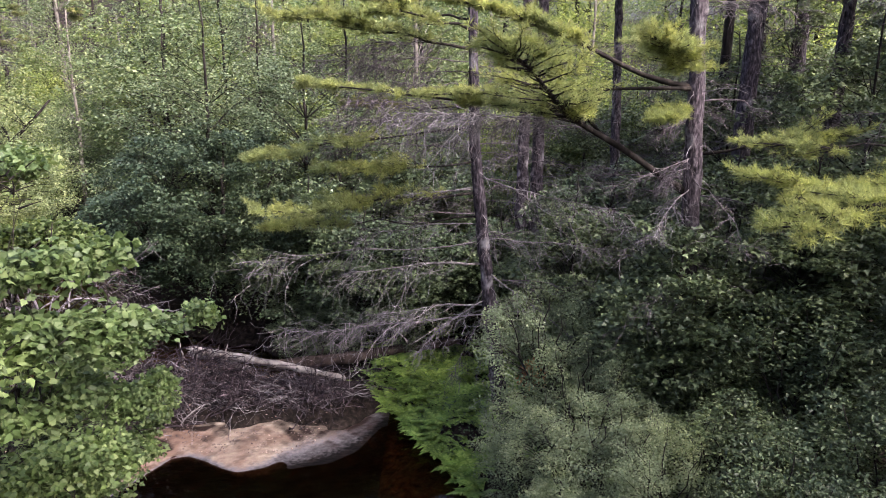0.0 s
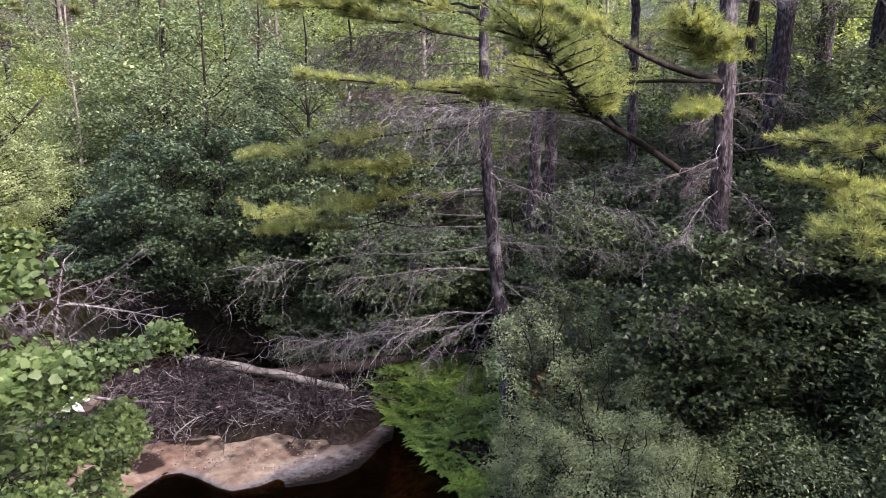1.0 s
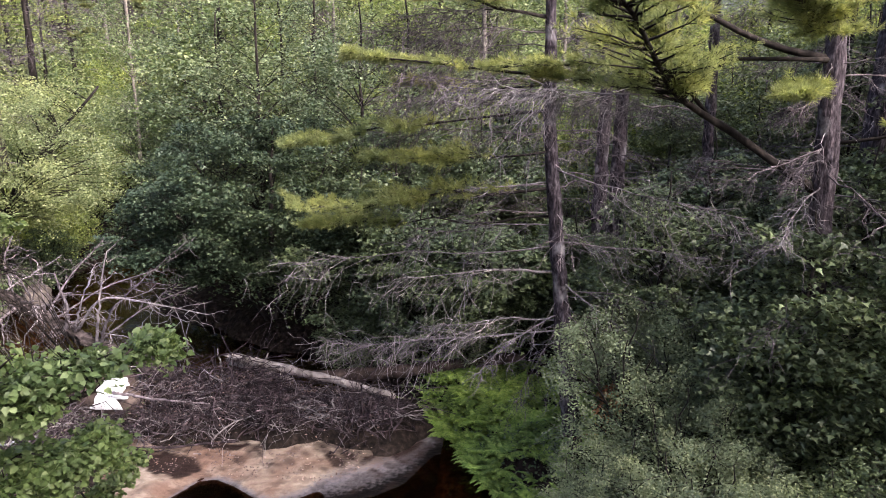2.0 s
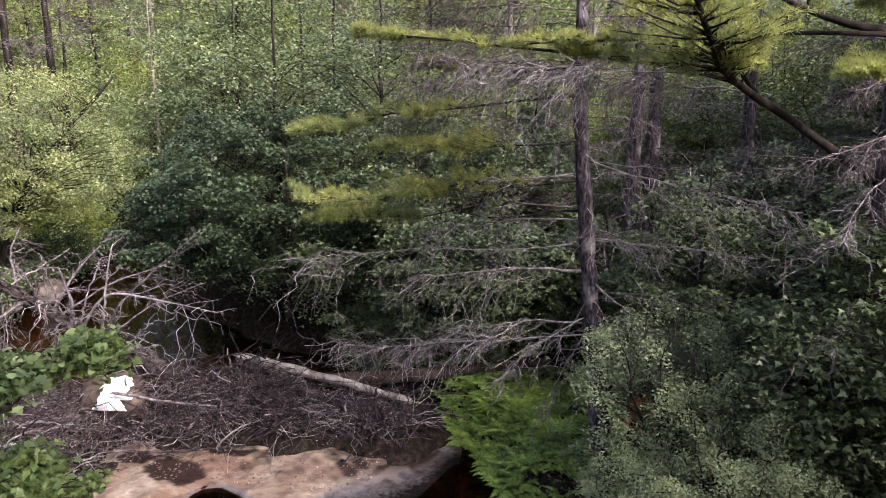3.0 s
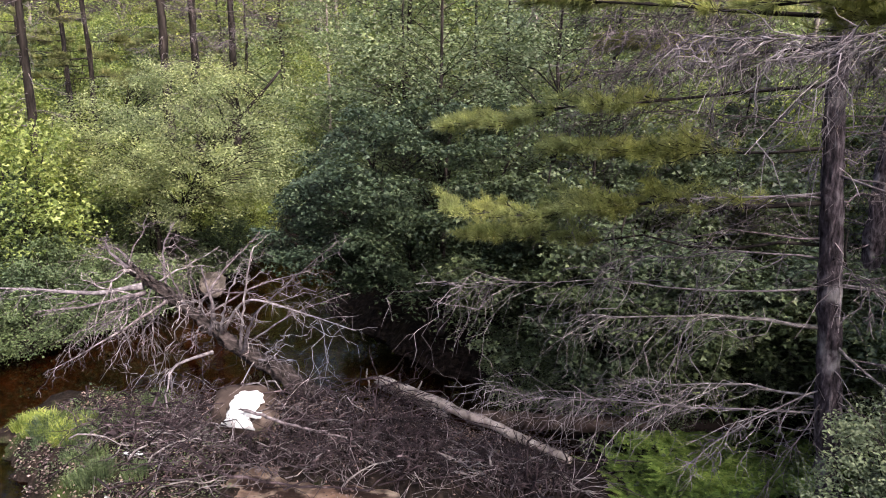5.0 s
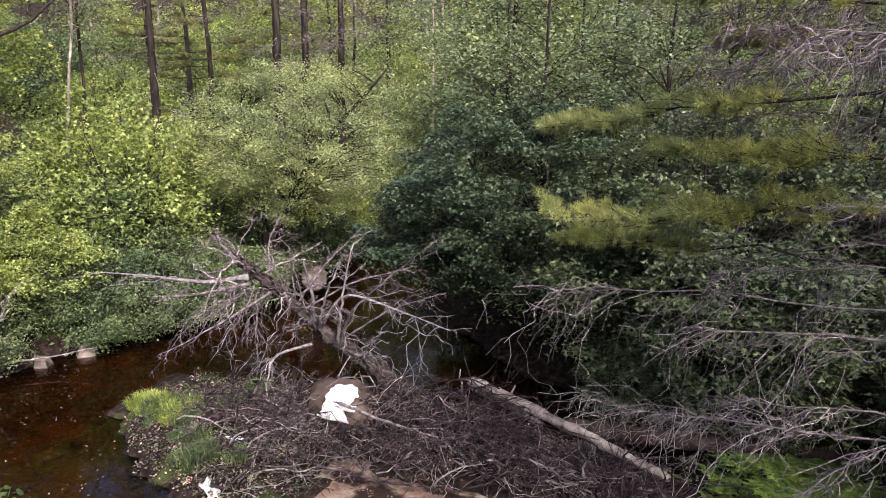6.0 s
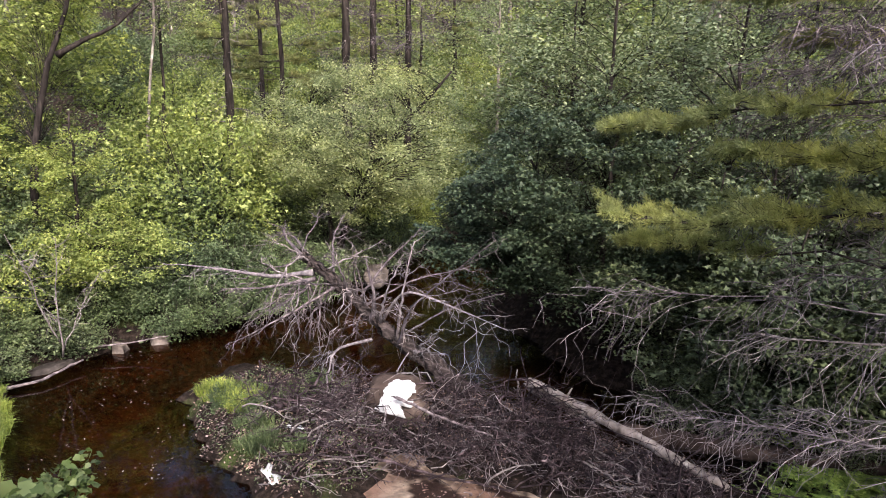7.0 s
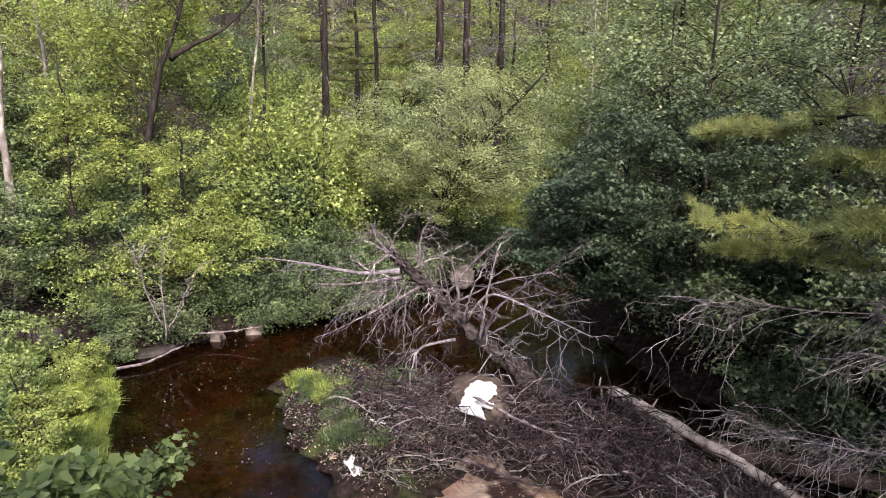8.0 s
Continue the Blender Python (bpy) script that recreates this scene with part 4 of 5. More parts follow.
def plastic_sheet():
    """A torn white sheet that lies over the brown boulder."""
    n = 44
    u, v = np.meshgrid(np.linspace(-1, 1, n), np.linspace(-1, 1, n), indexing="ij")
    az = -1.08 + 0.50 * u * (1 + 0.5 * np.maximum(v, 0)) + 0.22 * v
    el = 0.60 + 0.66 * v + 0.05 * np.sin(3 * u + 2)
    q = 1.13 + 0.020 * np.sin(6 * u + 4 * v) + 0.014 * np.sin(11 * v - 5 * u)
    V = np.stack([0.66 * np.cos(el) * np.cos(az), 0.48 * np.cos(el) * np.sin(az), np.minimum(0.46 * np.sin(el), 0.375)], -1) * q[..., None]
    i, j = np.meshgrid(np.arange(n - 1), np.arange(n - 1), indexing="ij")
    uu, vv = u[:-1, :-1], v[:-1, :-1]
    ragged = (np.abs(uu) < 0.88 + 0.05 * np.sin(5 * vv + 1) + 0.04 * np.sin(13 * vv)) & ~((uu > 0.62 + 0.10 * np.sin(9 * vv)) & (np.abs(vv - 0.0) < 0.2)) & ~((uu > 0.25 - 0.9 * (vv + 0.45)) & (vv < -0.45))
    a = (i * n + j)[ragged]
    T = np.concatenate([np.stack([a, a + n, a + n + 1], -1), np.stack([a, a + n + 1, a + 1], -1)])
    return V.reshape(-1, 3), T


sheet = solid("plastic_sheet", [plastic_sheet()], PLASTIC, (-7.32, 13.06, 0.60), "torn white plastic sheet draped over the brown boulder", "plastic sheet")
thick = sheet.modifiers.new("thickness", "SOLIDIFY")
thick.thickness = 0.008


def litter_scrap(base, size, turn):
    n = 12
    u, v = np.meshgrid(np.linspace(-1, 1, n), np.linspace(-1, 1, n), indexing="ij")
    V = np.stack([u * size, v * size * 0.35 + 0.1 * size * np.sin(4 * u), 0.25 * size * np.abs(np.sin(2.2 * u + v)) + 0.1 * size * np.sin(5 * v)], -1)
    i, j = np.meshgrid(np.arange(n - 1), np.arange(n - 1), indexing="ij")
    a = (i * n + j).ravel()
    T = np.concatenate([np.stack([a, a + n, a + n + 1], -1), np.stack([a, a + n + 1, a + 1], -1)])
    ob = solid("plastic_scrap", [(V.reshape(-1, 3), T)], PLASTIC, base, "crumpled white plastic scrap at the island's edge", "litter")
    ob.rotation_euler = (0, 0, radians(turn))
    ob.modifiers.new("thickness", "SOLIDIFY").thickness = 0.006


litter_scrap((-7.75, 10.55, 0.22), 0.26, -25)
litter_scrap((-8.35, 11.6, 0.36), 0.15, 20)


# ---------------------------------------------------------------- pines of the right bank
def pine(name, foot, lean, tall, r, dead, boughs, label, bark=PINE_BARK, dead_z=(1.2, 7.5), green_z=(8.5, 15.5), n_green=11, length=(1.4, 2.6), mat=NEEDLE, spine=None, twigwork=70):
    """A white pine: bare dead branches below, needled boughs above, and boughs that were placed one by one."""
    base = np.array(foot, float)
    ob = thing(name, base, label, "pine tree")
    axis = np.array([lean[0], lean[1], 1.0])
    line = np.array([(0, 0, -0.3), axis * tall * 0.33, axis * tall * 0.66, axis * tall]) if spine is None else np.array(spine) - base
    P, R, t = stem(line, r, r * 0.2, 70, 16, 0.006)
    V = t[0] + rng.normal(0, r * 0.05, t[0].shape)
    part("trunk", [(V, t[1])], bark, ob, smooth=True)
    at = lambda z: np.array([np.interp(z - base[2], line[:, 2], line[:, c]) for c in range(3)])
    m = twigwork
    q, d = along(P[None], np.zeros(m, int), rng.uniform(0.04, 0.6, m))
    side = unit(rng.normal(0, 1, (m, 3)) * [1, 1, 0.3])
    tw, piece = wands(q + side * r * 0.6, side, rng.uniform(0.2, 0.8, m), 0.007, 0.002, 5, 0.4, 0.3, 4)
    q, d = along(tw, np.repeat(np.arange(m), 2), rng.uniform(0.3, 1, 2 * m))
    _, fine = wands(q, d + rng.normal(0, 0.6, d.shape), rng.uniform(0.1, 0.35, 2 * m), 0.003, 0.0015, 4, 0.4, 0.3, 3)
    tagged(part("dead_twigwork", [piece, fine], DEAD_WOOD, ob, smooth=True), kind="stuff")
    for i in range(dead):
        z = rng.uniform(*dead_z)
        az = i * 2.4 + rng.normal(0, 0.4)
        w = np.array([np.cos(az), 0.7 * np.sin(az), rng.normal(0.04, 0.07)])
        part("dead_branch", dead_branch(at(z), w, rng.uniform(*length), rng.uniform(0.008, 0.014), 16, 3, rng.uniform(0.02, 0.2)), DEAD_GREY, ob, smooth=True)
    for i in range(n_green):
        z = rng.uniform(*green_z)
        az = i * 2.4 + rng.normal(0, 0.3)
        w = np.array([np.cos(az), np.sin(az), 0.12])
        L = 3.4 * (1 - 0.6 * (z - green_z[0]) / (green_z[1] - green_z[0]))
        wood, green = pine_bough(at(z), w, L, 0.03, 16, 3, 14, needle=0.17, width=0.022, coarse=True)
        bo = part("bough", wood, DARK_BARK, ob, smooth=True)
        part("needles", green, mat, bo)
    for z, tip, rr, kw in boughs:
        kw = dict(kw)
        s = np.array(kw.pop("root")) - base if "root" in kw else at(z)
        e = np.array(tip) - base
        if "via" in kw:
            kw["mid"] = [np.array(v) - base for v in kw.pop("via")] + [e]
        if kw.get("bare"):
            part("dead_branch", dead_branch(s, e - s, float(np.linalg.norm(e - s)), rr, kw["bare"], kw.get("fine", 3), kw.get("droop", 0.03), kw.get("hang", 0.35), kw.get("side", 0.55)), BLEACHED if rr > 0.014 else DEAD_WOOD if rr > 0.0125 else DEAD_GREY, ob, smooth=True)
        else:
            wood, green = pine_bough(s, e - s, float(np.linalg.norm(e - s)), rr, **kw)
            bo = part("bough", wood, DARK_BARK, ob, smooth=True)
            part("needles", green, mat, bo)
    return ob


full = dict(side=96, tufts=9, each=15, width=0.0065, needle=0.085, droop=0.0, rise=0.05, lift=0.05)
pine("white_pine", (1.15, 12.4, 0.35), (0, 0), 16, 0.165, 15, [
    (4.75, (-3.10, 11.55, 4.42), 0.030, dict(full, side=96, first=0.10, wide=0.17)),
    (4.30, (-3.05, 11.60, 3.98), 0.022, dict(full, side=60, first=0.62, wide=0.15)),
    (5.30, (-1.95, 11.70, 5.15), 0.022, dict(full, side=76, first=0.28, wide=0.24)),
    (5.90, (-3.05, 11.70, 5.74), 0.026, dict(full, side=84, first=0.46, wide=0.17)),
    (6.30, (-1.60, 12.60, 6.30), 0.022, dict(full, side=50, first=0.35, wide=0.22)),
    (7.20, (-2.40, 11.60, 7.55), 0.030, dict(full, side=92, first=0.15, wide=0.24)),
    (7.50, (-1.60, 10.70, 7.95), 0.030, dict(full, side=66, first=0.15, wide=0.26)),
    (7.70, (-1.50, 13.30, 7.90), 0.030, dict(full, side=70, first=0.2, wide=0.26)),
    (2.45, (-2.95, 12.20, 2.50), 0.0139, dict(bare=76, fine=5, hang=0.28, side=0.55, droop=0.04)),
    (3.42, (-1.50, 12.15, 3.50), 0.026, dict(bare=34, fine=4, hang=0.9, side=0.3)),
    (3.85, (-3.40, 12.20, 3.98), 0.0135, dict(bare=34, fine=4, hang=0.7, side=0.45)),
    (4.15, (-1.60, 11.70, 4.05), 0.0135, dict(bare=36, fine=4, hang=0.6, side=0.45)),
    (4.85, (-2.20, 12.20, 4.80), 0.0135, dict(bare=50, fine=4, hang=0.5, side=0.5)),
    (5.05, (3.00, 10.70, 4.85), 0.0139, dict(bare=46, fine=4, hang=1.3, side=0.35)),
    (3.90, (2.97, 11.90, 3.80), 0.0139, dict(bare=40, fine=3, hang=0.5)),
    (3.30, (2.10, 11.30, 2.60), 0.018, dict(bare=24, fine=4, hang=0.6)),
    (5.60, (-2.20, 12.10, 5.60), 0.012, dict(bare=50, fine=5, hang=0.3)),
    (6.10, (-2.00, 12.00, 6.20), 0.012, dict(bare=50, fine=5, hang=0.3)),
    (6.60, (-1.90, 12.30, 6.70), 0.012, dict(bare=56, fine=5, hang=0.3)),
    (7.00, (-2.30, 11.90, 7.10), 0.012, dict(bare=60, fine=5, hang=0.3)),
    (6.35, (-1.5, 11.6, 6.5), 0.012, dict(bare=60, fine=6, hang=0.3)),
    (6.80, (-1.4, 12.9, 7.0), 0.012, dict(bare=60, fine=6, hang=0.3)),
    (7.25, (-1.6, 12.4, 7.3), 0.012, dict(bare=60, fine=6, hang=0.3)),
    (6.9, (2.2, 12.6, 7.0), 0.012, dict(bare=50, fine=6, hang=0.5)),
    (2.75, (-0.60, 11.50, 2.00), 0.013, dict(bare=26, fine=4, hang=0.5)),
    (2.70, (0.15, 11.50, 1.65), 0.011, dict(bare=22, fine=4, hang=0.4)),
    (2.85, (1.75, 11.6, 1.95), 0.012, dict(bare=22, fine=4, hang=0.4)),
    (2.60, (-1.20, 12.90, 2.30), 0.018, dict(bare=36, fine=4, hang=0.4)),
], "tall white pine with dead grey branches and yellow-green boughs", dead_z=(3.0, 7.4), length=(1.0, 2.4), green_z=(11, 15.5), n_green=4,
     spine=[(1.19, 12.4, 0.05), (1.06, 12.4, 1.0), (0.94, 12.4, 2.05), (0.77, 12.4, 3.56), (0.57, 12.4, 5.4), (0.52, 12.4, 7.0), (0.45, 12.45, 10), (0.35, 12.5, 13), (0.3, 12.5, 16)])

pine("white_pine", (1.95, 17.2, 0.7), (0.005, 0.0), 17, 0.175, 30, [], "tall dark pine with twin trunk in the shaded wood", length=(1.4, 3.0))
pine("white_pine", (2.32, 17.45, 0.7), (0.01, 0.0), 17, 0.175, 24, [], "tall dark pine beside its twin in the shaded wood", length=(1.4, 2.8))
pine("white_pine", (4.15, 10.9, 0.45), (-0.05, 0.0), 17, 0.175, 26, [
    (4.95, (0.70, 7.10, 7.02), 0.060, dict(full, side=115, first=0.42, wide=0.16, via=[(3.13, 10.88, 5.46), (2.4, 10.8, 5.92), (1.66, 10.0, 6.28), (1.43, 9.0, 6.50), (1.05, 8.0, 6.80)])),
    (4.95, (-1.95, 11.0, 6.66), 0.030, dict(full, side=96, first=0.02, wide=0.12, root=(1.95, 10.4, 6.15), via=[(1.0, 10.6, 6.36), (0.13, 10.75, 6.44), (-0.9, 10.9, 6.56)])),
    (6.60, (-0.20, 10.50, 6.52), 0.030, dict(full, side=34, first=0.45, wide=0.14, via=[(2.7, 10.4, 6.62), (1.4, 10.4, 6.56)])),
    (4.95, (1.10, 9.70, 7.15), 0.030, dict(full, side=40, first=0.25, wide=0.34, root=(2.4, 10.8, 5.92), via=[(1.8, 10.2, 6.6)])),
    (6.60, (0.10, 11.00, 7.90), 0.050, dict(full, side=120, first=0.38, wide=0.16, via=[(3.1, 11.0, 6.75), (2.32, 11.0, 7.17), (1.0, 11.0, 7.70)])),
    (5, (-0.6, 10.3, 6.35), 0.013, dict(bare=70, fine=6, hang=0.5, root=(1.6, 10.2, 6.2))),
    (5, (0.2, 10.9, 6.3), 0.013, dict(bare=70, fine=6, hang=0.5, root=(2.2, 10.7, 6.0))),
    (6.9, (2.6, 9.4, 7.3), 0.04, dict(full, first=0.3)),
    (6.3, (3.0, 10.0, 6.2), 0.03, dict(full, side=60, first=0.5)),
    (5.6, (5.6, 9.6, 5.9), 0.03, dict(full, side=26, first=0.4)),
    (5.1, (3.0, 9.6, 4.7), 0.013, dict(bare=40, fine=4, hang=0.9)),
    (5.6, (3.2, 10.2, 5.2), 0.012, dict(bare=46, fine=5, hang=1.2)),
    (6.2, (3.1, 10.4, 6.0), 0.012, dict(bare=46, fine=5, hang=1.0)),
], "tall grey-barked pine with a thick leaning limb and drooping dead twigs", n_green=3, green_z=(11, 15.5), dead_z=(3.0, 8.0), length=(1.0, 2.2))
pine("white_pine", (5.9, 14.0, 0.6), (0.01, 0.0), 17, 0.23, 16, [], "tall pine with rough dark trunk behind the bank", dead_z=(3, 8.5))
pine("white_pine", (9.8, 20.0, 1.3), (0.0, 0.0), 18, 0.25, 10, [], "tall pine in the shaded wood", dead_z=(3, 9))
pine("white_pine", (7.9, 14.6, 0.7), (0.02, 0.0), 17, 0.2, 10, [], "tall pine in the shaded wood", dead_z=(3, 9))
pine("white_pine", (4.7, 18.6, 0.8), (-0.03, 0.02), 17, 0.16, 10, [], "slim pine in the shaded wood", dead_z=(3, 9))
pine("white_pine", (7.2, 8.8, 0.7), (0.0, 0.0), 16, 0.2, 10, [
    (5.5, (3.45, 7.70, 5.56), 0.04, dict(full, side=100, first=0.30, wide=0.15, rise=0.0, lift=0.02)),
    (5.4, (3.65, 6.50, 5.44), 0.04, dict(full, side=100, first=0.30, wide=0.15, rise=0.0, lift=0.02)),
    (5.3, (4.1, 7.2, 5.36), 0.03, dict(full, side=70, first=0.40, wide=0.15, rise=0.0, lift=0.02)),
    (5.9, (4.4, 9.5, 6.0), 0.03, dict(full, side=24, first=0.5)),
], "pine reaching a broad yellow-green bough over the stream bank", dead_z=(2.0, 8.0), n_green=2, green_z=(11, 15))

for x, y, r, n in [(-17.3, 22.6, 0.21, 22), (-16.7, 23.3, 0.19, 20), (-15.9, 24.2, 0.17, 18), (-18.2, 18.4, 0.15, 14)]:
    pine("white_pine", (x, y, float(height(x, y))), (0.015, 0.01), 14, r, n, [], "dark-trunked pine with bare dead limbs in the far wood", dead_z=(3.5, 9.5), n_green=5, green_z=(9.5, 13), length=(1.2, 2.8), mat=NEEDLE_FAR, twigwork=50, bark=DARK_BARK)


# ---------------------------------------------------------------- broadleaf trees
def up_to(x, y, z, dx=0.0, dy=0.0):
    return [(0, 0, -0.2), (dx * 0.3, dy * 0.3, z * 0.35), (dx * 0.7, dy * 0.7, z * 0.7), (dx, dy, z)]


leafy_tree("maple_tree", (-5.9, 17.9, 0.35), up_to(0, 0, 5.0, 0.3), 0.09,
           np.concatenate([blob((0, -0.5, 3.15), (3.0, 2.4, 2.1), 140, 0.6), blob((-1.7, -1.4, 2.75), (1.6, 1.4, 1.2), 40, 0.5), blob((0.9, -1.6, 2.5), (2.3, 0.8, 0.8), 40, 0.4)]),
           0.54, 270, 0.085, "lobed", MAPLE_SHADED, DARK_BARK, "dense dark green maple overhanging the stream", flat=0.26, up=1.2, stems=[up_to(0, 0, 4.4, -1.6, -0.4), up_to(0, 0, 4.4, 1.7, 0.2), up_to(0, 0, 3.2, -2.2, -0.8)])
# The first two give the dark maple its sunlit top through paler leaf colour.
for x, y, h, r, w in [(-6.5, 19.4, 8.2, 2.5, LEAF_GREY), (-3.8, 19.2, 7.4, 2.2, LEAF_GREY), (-10.0, 24.2, 10.5, 2.3, LEAF_GREY), (-7.7, 25.2, 11, 2.4, LEAF_GREY), (-5.6, 21.6, 8.6, 2.2, LEAF_GREY), (-3.0, 21.8, 8.2, 2.3, LEAF_MID), (-8.4, 21.6, 7.6, 2.2, LEAF_GREY)]:
    leafy_tree("maple_tree", (x, y, float(height(x, y))), up_to(0, 0, h, 0.1), 0.08, blob((0, 0, h * 0.55), (r, r, h * 0.42), 100, 0.4), 0.55, 115, 0.09, "oval", w, DARK_BARK,
               "slender grey-green tree rising behind the dark maple", group="slender trees")
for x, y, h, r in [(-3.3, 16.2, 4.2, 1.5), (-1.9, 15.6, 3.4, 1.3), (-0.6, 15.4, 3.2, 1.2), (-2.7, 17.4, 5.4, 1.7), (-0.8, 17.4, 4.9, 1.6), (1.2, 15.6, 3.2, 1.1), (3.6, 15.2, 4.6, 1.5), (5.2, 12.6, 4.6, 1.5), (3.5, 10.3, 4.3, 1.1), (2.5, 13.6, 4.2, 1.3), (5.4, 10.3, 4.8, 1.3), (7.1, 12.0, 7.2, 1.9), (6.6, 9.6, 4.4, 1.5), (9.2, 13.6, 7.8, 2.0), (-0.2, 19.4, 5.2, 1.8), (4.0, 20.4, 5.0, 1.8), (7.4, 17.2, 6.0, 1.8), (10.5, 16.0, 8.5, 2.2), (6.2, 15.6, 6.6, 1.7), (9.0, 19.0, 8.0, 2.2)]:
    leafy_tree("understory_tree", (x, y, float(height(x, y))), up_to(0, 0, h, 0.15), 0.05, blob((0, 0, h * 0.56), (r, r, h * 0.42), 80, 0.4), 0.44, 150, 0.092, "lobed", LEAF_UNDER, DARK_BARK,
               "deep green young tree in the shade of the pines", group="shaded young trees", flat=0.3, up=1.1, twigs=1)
leafy_tree("alder_tree", (-14.3, 18.8, 0.75), [(0, 0, -0.2), (0.6, 0.15, 1.65), (1.3, 0.3, 2.95), (2.6, 0.7, 4.35), (3.4, 0.9, 5.3)], 0.12,
           np.concatenate([blob((1.3, 0.2, 3.7), (3.0, 2.3, 2.1), 170, 0.5), blob((-0.6, -0.8, 3.2), (1.6, 1.4, 1.7), 50, 0.4), blob((0.4, -0.2, 2.2), (1.7, 1.3, 1.1), 36), blob((2.9, 0.0, 3.0), (1.6, 1.4, 1.5), 36)]),
           0.50, 280, 0.06, "oval", LEAF_ALDER, DARK_BARK, "spreading sunlit green tree with a slanting trunk over the water", flat=0.45, up=0.9, stems=[up_to(0, 0, 4.4, -0.8)])
leafy_tree("maple_tree", (-17.7, 12.1, 0.8), [(0, 0, -0.2), (0.05, 0.2, 3.2), (0.16, 0.43, 4.4), (0.41, 0.95, 5.8), (0.6, 1.33, 7.0), (0.9, 1.9, 9.6)], 0.105,
           np.concatenate([blob((0.2, 1.2, 9.0), (2.6, 2.6, 1.8), 32, 0.3), blob((-2.2, 1.4, 5.0), (1.6, 2.2, 3.4), 60, 0.4), blob((-1.7, 1.7, 6.3), (2.2, 2.0, 2.6), 80, 0.3)]),
           0.55, 110, 0.10, "lobed", LEAF_SUNNY, DARK_BARK, "tall yellow-green maple with a dark bare fork", flat=0.35, limb=0.4, stems=[[(0.4, 0.95, 5.6), (0.7, 1.5, 6.0), (1.1, 2.2, 6.3), (1.6, 2.9, 7.4)]])
leafy_tree("maple_tree", (-16.0, 12.3, 0.6), up_to(0, 0, 4.6, 0.3), 0.07, np.concatenate([blob((0.2, 0.0, 2.3), (1.15, 1.3, 2.1), 84, 0.5), blob((0.9, 0.2, 1.5), (1.2, 1.8, 0.7), 46)]), 0.40, 180, 0.062, "lobed", LEAF_SUNNY, DARK_BARK,
           "bright yellow-green young maple hanging over the far waterline", flat=0.35)
leafy_tree("maple_tree", (-17.0, 10.3, 0.8), up_to(0, 0, 5.6, 0.1), 0.06, np.concatenate([blob((0, 0, 2.8), (1.2, 1.2, 2.6), 80, 0.5), blob((0.8, 0.2, 0.8), (0.9, 1.0, 0.8), 26)]), 0.40, 160, 0.064, "lobed", LEAF_SUNNY, DARK_BARK, "bright yellow-green young maple on the far bank", flat=0.35)
leafy_tree("maple_tree", (-17.6, 8.7, 0.8), up_to(0, 0, 3.0, 0.1), 0.05, blob((0, 0, 1.6), (1.2, 1.2, 1.6), 56, 0.5), 0.40, 110, 0.078, "lobed", LEAF_MID, DARK_BARK, "green young maple on the far bank", flat=0.35)
leafy_tree("birch_tree", (-19.18, 15.84, 1.2), [(0, 0, -0.2), (0.2, 0.3, 3.0), (0.45, 0.7, 6.0), (0.6, 1.0, 9.5)], 0.065, blob((0.4, 0.8, 8.0), (1.8, 1.8, 2.2), 28), 0.5, 70, 0.10, "oval", LEAF_SUNNY, GREY_BARK,
           "slim pale-barked birch among green undergrowth", "tree")
leafy_tree("birch_tree", (-19.6, 17.0, 1.4), up_to(0, 0, 9, 0.2, 0.3), 0.07, blob((0.1, 0, 7.6), (1.4, 1.4, 2.0), 36), 0.5, 60, 0.10, "oval", LEAF_MID, DARK_BARK,
           "thin dark sapling among green undergrowth", "tree")
leafy_tree("maple_tree", (-18.67, 9.44, 0.9), [(0, 0, -0.2), (0.02, 0.05, 1.5), (0.0, 0.1, 3.4), (0.1, 0.25, 5.5), (0.2, 0.5, 9)], 0.14, blob((0, 0, 7.8), (2.2, 2.2, 1.8), 24), 0.5, 70, 0.11, "lobed", LEAF_SUNNY, GREY_BARK,
           "pale grey trunk with a yellow-green crown", "tree")
sap = thing("dead_sapling", (-14.6, 11.0, 0.3), "thin bare dead sapling among the far bank leaves", "dead sapling")
for s, e, r in [((0, 0, 0), (0.5, -0.1, 2.6), 0.022), ((0.1, 0, 0.2), (0.9, 0.5, 1.9), 0.015), ((0, 0, 0.3), (0.2, -0.8, 2.9), 0.018)]:
    part("branch", dead_branch(s, np.array(e) - np.array(s), float(np.linalg.norm(np.array(e) - np.array(s))), r, 14, 3, 0.0, 0.1), DEAD_WOOD, sap, smooth=True)

# the maple that leans over the water beside the camera's way
def spray(a, b, n, wide):
    """Places for leaf clumps along a bough that narrows to a pointed tip."""
    t = rng.uniform(0, 1, n) ** 0.7
    a, b = np.array(a), np.array(b)
    return a + (b - a) * t[:, None] + rng.normal(0, 1, (n, 3)) * [1, 1, 0.55] * (wide * (1.08 - t))[:, None]


